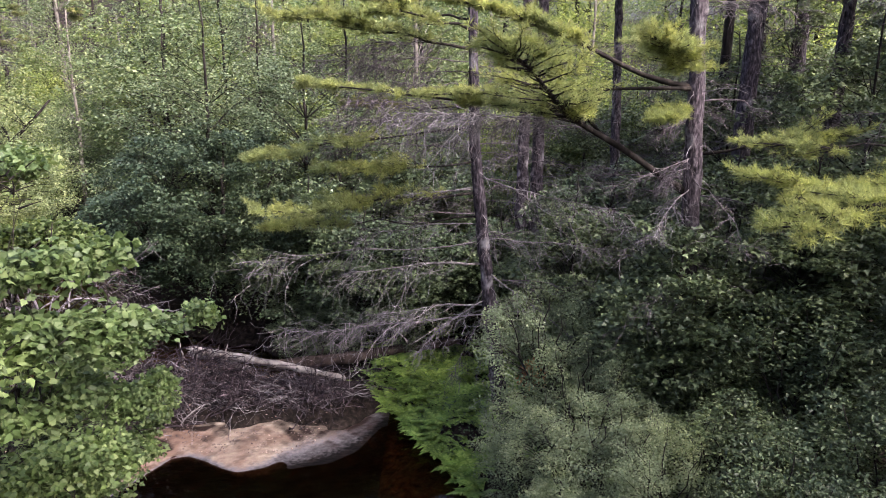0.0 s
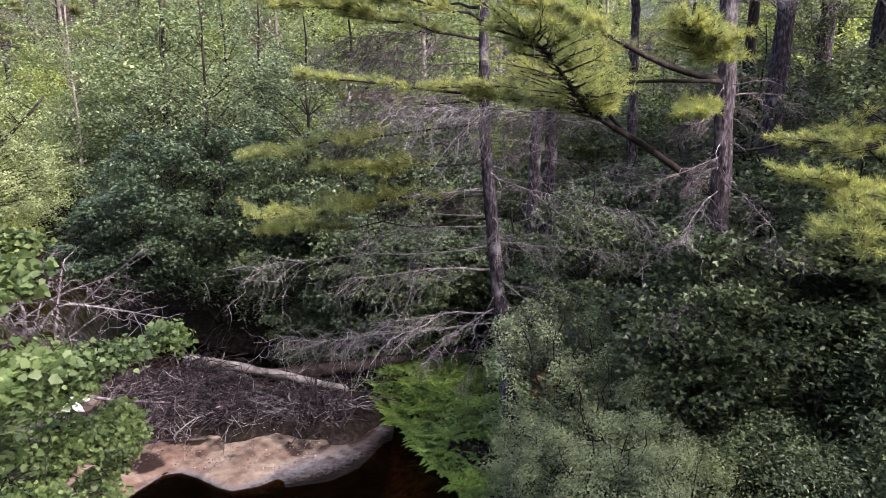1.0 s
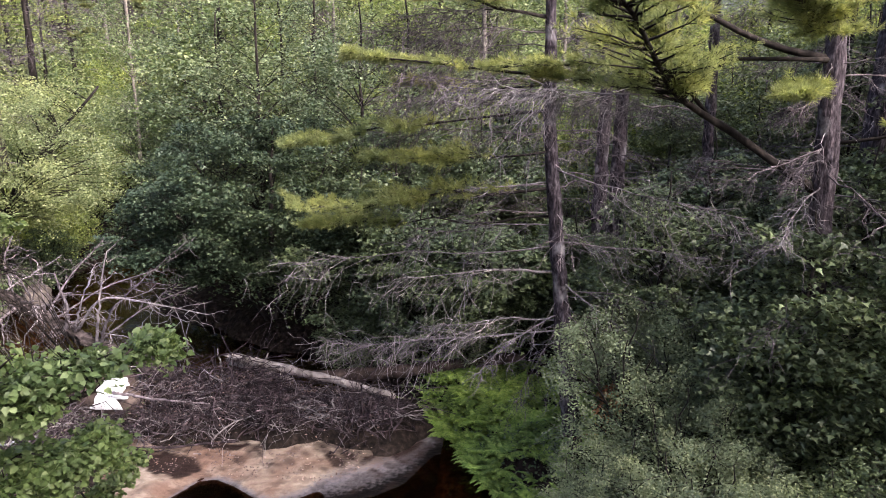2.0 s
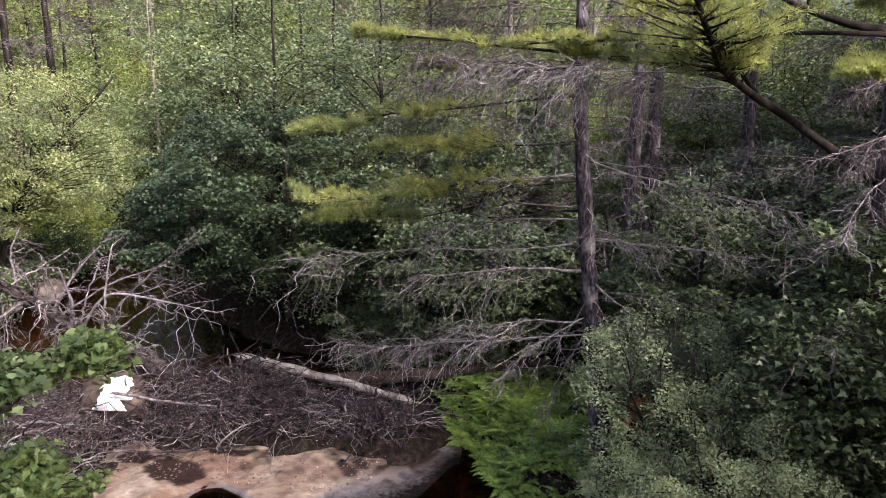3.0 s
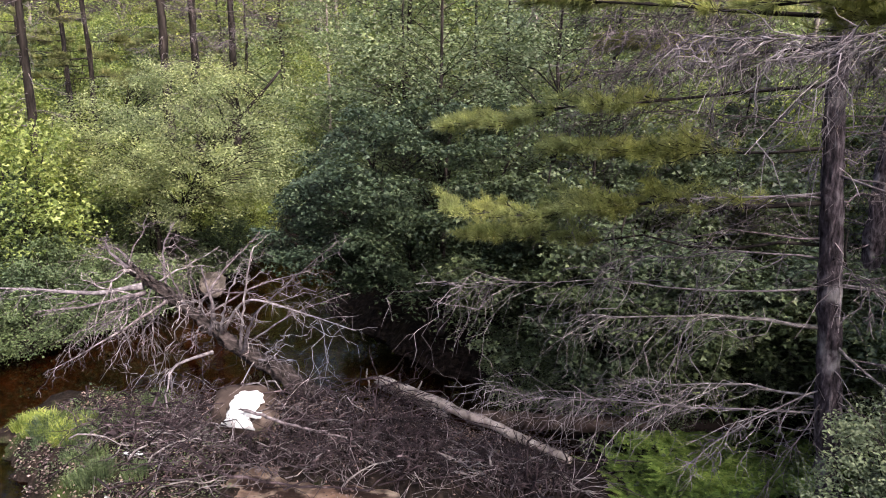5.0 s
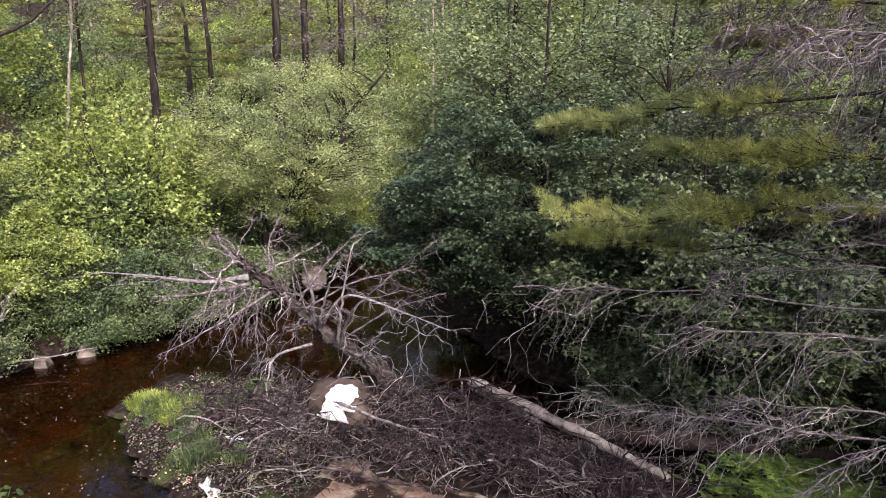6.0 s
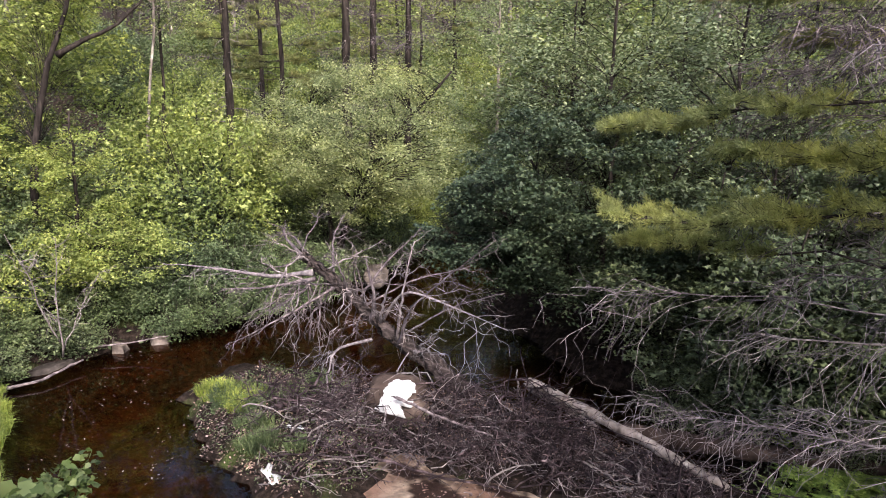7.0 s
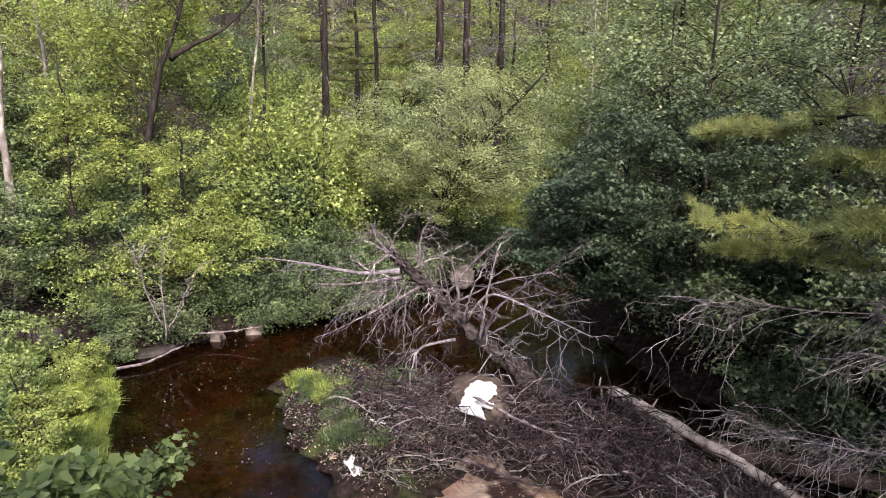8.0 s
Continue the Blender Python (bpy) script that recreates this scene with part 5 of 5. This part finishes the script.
NEAR = np.concatenate([spray((-3.4, 3.6, 4.9), (-1.78, 4.95, 5.16), 44, 0.26), spray((-3.4, 3.7, 4.2), (-2.1, 4.95, 4.60), 48, 0.25), spray((-3.3, 3.8, 3.6), (-2.2, 4.85, 4.1), 34, 0.26),
                       spray((-3.2, 2.2, 5.7), (-1.36, 2.88, 5.83), 30, 0.22), spray((-3.2, 2.3, 6.0), (-1.50, 3.05, 6.10), 28, 0.2), spray((-3.2, 2.2, 5.1), (-1.62, 3.0, 5.50), 30, 0.24),
                       spray((-3.6, 2.6, 6.3), (-2.1, 3.6, 6.45), 16, 0.22), spray((-3.4, 2.6, 4.4), (-1.9, 3.7, 4.75), 40, 0.28), spray((-3.4, 4.2, 3.2), (-2.35, 5.65, 4.12), 16, 0.16), spray((-4.0, 5.0, 3.9), (-2.98, 5.62, 4.44), 13, 0.13), spray((-4.4, 3.5, 6.3), (-2.5, 4.35, 6.35), 40, 0.28), spray((-4.2, 4.1, 5.6), (-2.65, 5.0, 5.75), 44, 0.28)])
FOOT = np.array((-8.6, 2.2, 0.5))
leafy_tree("maple_tree", FOOT, [(0, 0, -0.3), (0.8, 0.3, 2.2), (2.4, 1.0, 4.0), (4.2, 1.2, 4.7)], 0.07, NEAR - FOOT,
           0.16, 170, 0.036, "maple", MAPLE_NEAR, DARK_BARK, "bright green maple sprays leaning over the water", flat=0.5, up=0.5, limb=0.4,
           stems=[[(2.4, 1.0, 3.8), (3.4, 1.6, 3.2), (4.6, 2.2, 3.3), (5.4, 2.5, 3.5), (6.2, 2.7, 4.0)], [(3.2, 1.1, 4.2), (4.6, 1.2, 4.7), (5.6, 1.0, 4.9), (6.6, 0.9, 5.2)], [(3.2, 1.2, 4.1), (4.8, 1.6, 4.2), (5.8, 2.0, 4.3), (6.6, 2.5, 4.5)]])


# ---------------------------------------------------------------- shrubs
def shrub_meshes(name, r, h, n, per, size, shape, mat, label, bark=DARK_BARK, clump=0.36, twigs=1):
    """A shrub with many stems, ready to be copied."""
    c = blob((0, 0, h * 0.55), (r, r, h * 0.48), n, 0.35)
    c[:, 2] = np.maximum(c[:, 2], 0.12)
    st = []
    for i in range(5):
        a = i * 1.26 + rng.uniform(-0.4, 0.4)
        st.append([(0, 0, -0.1), (0.25 * r * np.cos(a), 0.25 * r * np.sin(a), h * 0.45), (0.55 * r * np.cos(a), 0.55 * r * np.sin(a), h * 0.9)])
    return leafy_tree(name, (0, 0, 0), [(0, 0, -0.1), (0.05, 0, h * 0.5), (0, 0.05, h * 0.95)], 0.03, c, clump, per, size, shape, mat, bark, label, "shrub", "", 0.6, st, 0.7, twigs)


def plant(ob, places, group, keep=True):
    """Stand copies of a plant on the ground; the first one is moved to the first place."""
    for i, (x, y, s, turn) in enumerate(places):
        m = pose(x, y, float(height(x, y)), 0, 0, turn)
        c = ob if i == 0 else copy_thing(ob, m)
        c.matrix_world = m
        c.scale = (s, s, s * (0.9 + 0.2 * ((i * 37) % 10) / 10))
        tagged(c, group=group)


def scatter(n, x0, x1, y0, y1, lo, hi, seed, land=0.3):
    g = np.random.default_rng(seed)
    out = []
    while len(out) < n:
        x, y = g.uniform(x0, x1), g.uniform(y0, y1)
        if float(inland(np.array(x), np.array(y))) > land:
            out.append((x, y, g.uniform(lo, hi), g.uniform(0, 360)))
    return out


willow = shrub_meshes("shrub", 1.15, 2.7, 110, 170, 0.038, "blade", LEAF_WILLOW, "grey-green small-leaved shrub on the stream bank", clump=0.25)
plant(willow, [(1.75, 8.7, 0.92, 0), (1.75, 11.0, 1.05, 160), (1.2, 9.6, 0.72, 230), (2.0, 7.3, 0.7, 20), (2.2, 9.8, 0.85, 120), (1.5, 7.9, 0.68, 300), (2.4, 8.5, 0.85, 75), (2.75, 7.8, 0.75, 210), (2.0, 13.0, 0.8, 40), (2.6, 11.9, 0.85, 260)], "shrubs of the near bank")
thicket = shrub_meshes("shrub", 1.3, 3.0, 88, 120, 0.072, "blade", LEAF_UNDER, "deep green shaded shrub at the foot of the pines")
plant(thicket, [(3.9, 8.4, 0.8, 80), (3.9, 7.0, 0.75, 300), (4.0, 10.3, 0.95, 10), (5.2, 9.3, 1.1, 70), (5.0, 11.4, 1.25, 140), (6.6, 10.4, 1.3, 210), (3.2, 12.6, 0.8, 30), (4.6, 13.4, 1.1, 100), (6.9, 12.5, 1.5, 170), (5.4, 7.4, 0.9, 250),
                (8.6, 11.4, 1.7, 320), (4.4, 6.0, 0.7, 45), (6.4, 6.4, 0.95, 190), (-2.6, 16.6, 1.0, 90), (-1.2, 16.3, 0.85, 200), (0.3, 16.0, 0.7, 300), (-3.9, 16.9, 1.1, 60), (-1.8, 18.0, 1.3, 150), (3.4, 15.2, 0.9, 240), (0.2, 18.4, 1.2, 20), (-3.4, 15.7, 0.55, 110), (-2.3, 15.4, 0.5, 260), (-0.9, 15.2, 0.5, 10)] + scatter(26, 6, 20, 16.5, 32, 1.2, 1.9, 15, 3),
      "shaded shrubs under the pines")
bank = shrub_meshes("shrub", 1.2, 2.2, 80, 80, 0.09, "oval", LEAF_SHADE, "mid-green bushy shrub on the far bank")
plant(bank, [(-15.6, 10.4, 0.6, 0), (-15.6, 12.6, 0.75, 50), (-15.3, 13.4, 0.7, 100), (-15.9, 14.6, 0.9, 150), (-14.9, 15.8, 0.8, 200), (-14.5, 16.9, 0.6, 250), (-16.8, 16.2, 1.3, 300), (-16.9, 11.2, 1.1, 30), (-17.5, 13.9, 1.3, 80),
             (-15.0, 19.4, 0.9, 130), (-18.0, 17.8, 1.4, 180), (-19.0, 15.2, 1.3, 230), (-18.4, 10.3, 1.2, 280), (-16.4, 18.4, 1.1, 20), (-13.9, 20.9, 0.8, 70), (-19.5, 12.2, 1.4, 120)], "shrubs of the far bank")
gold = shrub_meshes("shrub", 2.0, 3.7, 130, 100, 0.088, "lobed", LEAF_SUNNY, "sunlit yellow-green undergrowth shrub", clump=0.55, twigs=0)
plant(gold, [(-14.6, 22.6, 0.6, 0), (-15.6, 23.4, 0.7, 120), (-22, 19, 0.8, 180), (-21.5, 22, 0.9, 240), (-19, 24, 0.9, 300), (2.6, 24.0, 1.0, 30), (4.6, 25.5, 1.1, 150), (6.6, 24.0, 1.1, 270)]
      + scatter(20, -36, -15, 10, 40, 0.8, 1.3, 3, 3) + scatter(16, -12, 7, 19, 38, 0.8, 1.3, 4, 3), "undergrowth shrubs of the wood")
# Like the sunlit shrubs, but its darker leaf paints shaded gaps among them.
fill = shrub_meshes("shrub", 2.0, 4.0, 130, 100, 0.095, "lobed", LEAF_SHADE, "shade-coloured green undergrowth shrub of the wood", clump=0.55, twigs=0)
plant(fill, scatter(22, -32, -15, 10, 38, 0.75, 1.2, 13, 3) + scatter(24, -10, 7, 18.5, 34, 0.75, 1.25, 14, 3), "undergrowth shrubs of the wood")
# The dark hollow under the far bank is put into this leaf colour.
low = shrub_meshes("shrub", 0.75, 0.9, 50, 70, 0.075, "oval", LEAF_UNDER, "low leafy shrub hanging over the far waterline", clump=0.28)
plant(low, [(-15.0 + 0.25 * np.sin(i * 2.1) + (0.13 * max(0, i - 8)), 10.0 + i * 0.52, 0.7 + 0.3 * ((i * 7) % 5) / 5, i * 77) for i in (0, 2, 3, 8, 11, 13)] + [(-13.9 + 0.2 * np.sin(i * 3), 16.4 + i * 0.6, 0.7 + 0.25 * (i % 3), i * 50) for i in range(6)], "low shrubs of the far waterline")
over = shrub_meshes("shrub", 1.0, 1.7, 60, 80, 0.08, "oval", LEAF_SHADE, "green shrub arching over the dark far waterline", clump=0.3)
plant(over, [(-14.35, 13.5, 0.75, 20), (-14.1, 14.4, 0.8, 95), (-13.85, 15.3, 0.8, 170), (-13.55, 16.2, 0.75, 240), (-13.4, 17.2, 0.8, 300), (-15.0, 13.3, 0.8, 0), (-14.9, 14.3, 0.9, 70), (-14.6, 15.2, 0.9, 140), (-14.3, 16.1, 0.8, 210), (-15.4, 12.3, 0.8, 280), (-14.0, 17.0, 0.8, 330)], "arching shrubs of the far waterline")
near_left = shrub_meshes("shrub", 0.75, 0.75, 46, 60, 0.075, "oval", LEAF_SUNNY, "low bright green shrub on the grassy bank", clump=0.22)
plant(near_left, [(-12.4, 8.2, 0.5, 10), (-13.6, 8.7, 0.6, 190), (-14.5, 9.2, 0.7, 280), (-10.8, 7.0, 0.6, 40), (-11.4, 7.2, 0.8, 0), (-12.4, 7.8, 0.7, 70), (-11.0, 6.2, 1.0, 140), (-12.4, 6.6, 1.0, 210), (-13.6, 7.3, 0.9, 280), (-10.2, 6.6, 0.6, 350), (-14.6, 7.9, 0.8, 50), (-10.2, 5.2, 0.9, 90), (-11.9, 5.4, 1.1, 30), (-13.4, 6.0, 1.2, 160), (-9.6, 5.9, 0.6, 200)], "low shrubs of the grassy bank")
leafy = shrub_meshes("shrub", 0.6, 1.3, 26, 60, 0.085, "lobed", MAPLE_NEAR, "leafy green sapling on the grassy bank", clump=0.26)
plant(leafy, [(-11.9, 6.9, 0.8, 0), (-13.0, 7.7, 0.7, 90), (-10.6, 6.0, 0.9, 180), (-14.9, 8.4, 0.9, 270), (-12.9, 6.2, 1.1, 40)], "saplings of the grassy bank")


# ---------------------------------------------------------------- the wood behind
def wood_tree(h, r, mat, label, bark, seed):
    c = np.concatenate([blob((0, 0, h * 0.58), (r, r, h * 0.40), 86, 0.35), blob((0, 0, h * 0.25), (r * 0.9, r * 0.9, h * 0.18), 24)])
    return leafy_tree("forest_tree", (0, 0, 0), up_to(0, 0, h, 0.3 * (seed % 3 - 1), 0.2), 0.14, c, 0.78, 92, 0.145, "oval", mat, bark, label, "tree", twigs=1)


def wood_pine(h, seed):
    ob = thing("forest_pine", (0, 0, 0), "tall pine with grey trunk and dull needles in the far wood", "pine tree")
    P, R, t = stem([(0, 0, -0.3), (0.1, 0, h * 0.5), (0, 0.1, h)], 0.2, 0.05, 14, 9)
    part("trunk", [t], DARK_BARK, ob, smooth=True)
    for i in range(24):
        z = h * rng.uniform(0.18, 0.95)
        az = i * 2.4
        w = np.array([np.cos(az), np.sin(az), 0.05])
        if z < h * 0.42:
            part("dead_branch", dead_branch((0, 0, z), w, rng.uniform(1, 2.4), 0.018, 8, 1, 0.1), PINE_BARK, ob, smooth=True)
        else:
            wood, green = pine_bough((0, 0, z), w, 3.2 * (1.15 - z / h), 0.03, 12, 3, 12, needle=0.24, width=0.028, coarse=True)
            bo = part("bough", wood, DARK_BARK, ob, smooth=True)
            part("needles", green, NEEDLE_FAR, bo)
    return ob


# An added tree with a crown above the view, there to cast shade.
def shade_tree():
    c = blob((0, 0, 12.0), (3.6, 3.6, 2.8), 90, 0.2)
    return leafy_tree("forest_tree", (0, 0, 0), up_to(0, 0, 14, 0.3), 0.22, c, 0.85, 52, 0.22, "oval", LEAF_MID, DARK_BARK, "added tall tree whose high crown shades the stream banks", "tree", twigs=1)


KINDS = [wood_tree(10, 2.6, LEAF_SUNNY, "sunlit yellow-green tree of the far wood", DARK_BARK, 0), wood_tree(12, 2.9, LEAF_MID, "green tree of the far wood", GREY_BARK, 1),
         wood_tree(9, 2.4, LEAF_MID, "young green tree of the far wood", DARK_BARK, 2), wood_pine(15, 0), wood_tree(11, 2.8, LEAF_SUNNY, "sunlit yellow-green tree of the far wood", GREY_BARK, 4), shade_tree()]
# The first two are added to keep sky out of the channel's reflection.
HAND = [(-9.3, 23.4, 2), (-12.4, 28.2, 1), (-24.5, 23.4, 3), (-23.3, 24.2, 3), (-24.5, 30.5, 3), (-23.2, 31.5, 3), (-22.0, 31.8, 3), (-19.4, 28.5, 0), (-14.5, 28, 1), (-9.5, 26.5, 0), (-6.5, 27.5, 1), (-24, 12.5, 4), (-22.5, 10, 2), (-16.5, 25.5, 2), (-11.0, 29.5, 4)]
# Added trees, mostly out of view, that shade the right bank and the dam.
SHADE_TREES = [(5.4, 1.6, 5), (9.0, 4.6, 2), (8.8, 7.6, 5, 0.60), (8.8, 12.6, 5, 0.75), (12.0, 10.4, 5, 0.8), (6.6, 17.0, 5, 0.85), (13.6, 12.4, 5), (13.4, 9.0, 5), (6.6, -7.2, 5), (11.0, -2.0, 5), (12.6, 6.6, 2), (10.5, -8.4, 3), (14.5, 1.5, 1), (-26, -8, 1), (-20, -16, 0), (-12, -24, 1), (2, -34, 3), (-4, -30, 1), (8, -26, 4), (14, -16, 3)]
g = np.random.default_rng(21)
places = HAND + SHADE_TREES
while len(places) < 112:
    a, r = g.uniform(-0.75, 1.65), g.uniform(21, 54)
    x, y = -3 - r * np.sin(a), 7 + r * np.cos(a)
    if float(inland(np.array(x), np.array(y))) > 4 and all((x - p[0]) ** 2 + (y - p[1]) ** 2 > 5 for p in places) and (r > 32 or abs((x + 9.5) * 0.56 + (y - 10) * 0.83) > 4.2):
        places.append((x, y, int(g.choice([0, 1, 2, 3, 4, 3]))))
used = set()
for x, y, k, *tall in places:
    m = pose(x, y, float(height(x, y)), 0, 0, g.uniform(0, 360))
    ob = KINDS[k] if k not in used else copy_thing(KINDS[k], m)
    used.add(k)
    s = tall[0] if tall else g.uniform(0.85, 1.2)
    if x < -12:
        s = min(s, max(0.7, (0.48 * math.hypot(x + 9, y - 10) - float(height(x, y))) / (10, 12, 9, 15, 11, 15)[k]))
    ob.matrix_world = m
    ob.scale = (s, s, s)
    tagged(ob, group="trees of the far wood")


# ---------------------------------------------------------------- ferns, grass, ground plants
FERNS = [fern_mesh("fern", 9 + i, 0.46 + 0.06 * i) for i in range(4)]
k = 0
for x, y, s, turn in [(g.normal(-0.5, 0.8), g.normal(13.2, 1.0), g.uniform(0.7, 1.25), g.uniform(0, 360)) for _ in range(190)] + scatter(60, -1.5, 1.8, 10.4, 15.5, 0.7, 1.1, 8, 0.25) + [(-1.5 + 1.75 * u + g.normal(0.28, 0.2), 13.9 - 3.6 * u, g.uniform(0.8, 1.3), g.uniform(0, 360)) for u in np.linspace(0, 1, 60)] + [(g.normal(-0.5, 0.75), g.normal(14.5, 0.5), g.uniform(0.6, 1.0), g.uniform(0, 360)) for _ in range(46)]:
    if float(inland(np.array(x), np.array(y))) < 0.12:
        continue
    ob = new("fern", FERNS[k % 4])
    ob.matrix_world = pose(x, y, float(height(x, y)) - 0.02, 0, 0, turn)
    ob.scale = (s, s, s)
    tagged(ob, "bright green fern on the damp bank", "fern", "ferns of the bank")
    k += 1

TUFT = [mesh_from("grass_tuft", [blades(230, 0.24 + 0.06 * i, 0.17, 0.005)], GRASS) for i in range(3)]
WEED = [mesh_from("grass_tuft", [blades(170, 0.22 + 0.05 * i, 0.20, 0.006)], LEAF_SHADE) for i in range(3)]
SPOTS = [(-10.2, 11.6), (-10.1, 11.8), (-9.4, 12.2), (-9.2, 12.9), (-9.3, 13.3), (-8.4, 11.0), (-9.3, 11.4), (-8.8, 12.5)]
for i in range(240):
    x, y = (g.normal(-10.2, 0.3), g.normal(11.7, 0.2)) if i < 18 else np.array(SPOTS[i % 8]) + g.normal(0, 0.22, 2)
    if i > 70:
        x = g.uniform(-14.8, -10.2)
        y = float(np.interp(x, [-14.8, -13.5, -12.5, -11.5, -10.2], [9.8, 9.35, 8.85, 8.3, 7.35])) - abs(g.normal(0, 0.5))
    ob = new("grass_tuft", TUFT[i % 3] if i < 18 or i > 70 else WEED[i % 3])
    ob.matrix_world = pose(x, y, float(height(x, y)) - 0.02, 0, 0, g.uniform(0, 360))
    s = g.uniform(0.6, 1.1)
    ob.scale = (s, s, s)
    tagged(ob, "yellow-green grass tuft on the low island" if i < 18 else "dark green weed tuft on the low island" if i <= 70 else "yellow-green grass tuft on the grassy bank", "grass tuft", "grass tufts")


def herbs(n, x0, x1, y0, y1, zmax, size, seed, land=0.15):
    q = np.random.default_rng(seed)
    x, y = q.uniform(x0, x1, n), q.uniform(y0, y1, n)
    ok = (inland(x, y) > land) 
    x, y = x[ok], y[ok]
    patch = ripple(x, y, 1.6, 6) > -0.25
    x, y = x[patch], y[patch]
    return leaves(np.stack([x, y, height(x, y) + q.uniform(0.02, zmax, len(x)) * (0.5 + 0.5 * ripple(x, y, 2.5, 2))], -1), size, "oval", 0.9)


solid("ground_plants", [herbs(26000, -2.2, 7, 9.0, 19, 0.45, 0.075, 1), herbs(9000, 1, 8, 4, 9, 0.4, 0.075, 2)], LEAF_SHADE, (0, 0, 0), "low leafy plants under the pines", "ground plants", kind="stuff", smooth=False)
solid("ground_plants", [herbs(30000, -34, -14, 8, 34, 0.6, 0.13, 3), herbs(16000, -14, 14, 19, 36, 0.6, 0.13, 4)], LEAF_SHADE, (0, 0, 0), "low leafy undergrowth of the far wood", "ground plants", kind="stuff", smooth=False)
q = np.random.default_rng(5)
n = 5200
hx, hy = q.uniform(-10.7, -6.6, n), q.uniform(10.4, 13.2, n)
ok = height(hx, hy) > 0.08
solid("ground_plants", [leaves(np.stack([hx, hy, height(hx, hy) + q.uniform(0.01, 0.3, n) * (0.5 + 0.5 * ripple(hx, hy, 3, 1))], -1)[ok], 0.04, "oval", 0.9)], LEAF_SHADE, (0, 0, 0), "small green weeds on the low island", "ground plants", kind="stuff", smooth=False)
n = 30000
hx, hy = q.uniform(-32, 12, n), q.uniform(8, 36, n)
ok = inland(hx, hy) > 1.6
solid("leaf_litter", [leaves(np.stack([hx, hy, height(hx, hy) + 0.02], -1)[ok], 0.10, "oval", 1.6)], LITTER_SHADED, (0, 0, 0), "dry brown fallen leaves on the forest floor, shade put into their colour", "leaf litter", kind="stuff", smooth=False)
rusty = thing("dead_fern", (1.75, 12.5, 0.5), "rusty brown dead fern beside the pine trunk", "fern")
part("fronds", [leaves(blob((0, 0, 0.65), (0.3, 0.3, 0.35), 260), 0.10, "oval", 0.2)], RUST, rusty)
for i in range(14):
    part("stalk", [wands(np.array([(0, 0, 0.05)]), rng.normal(0, 0.5, (1, 3)) + [0, 0, 1.0], 0.8, 0.006, 0.002, 5, 0.3, k=5)[1]], RUST, rusty)
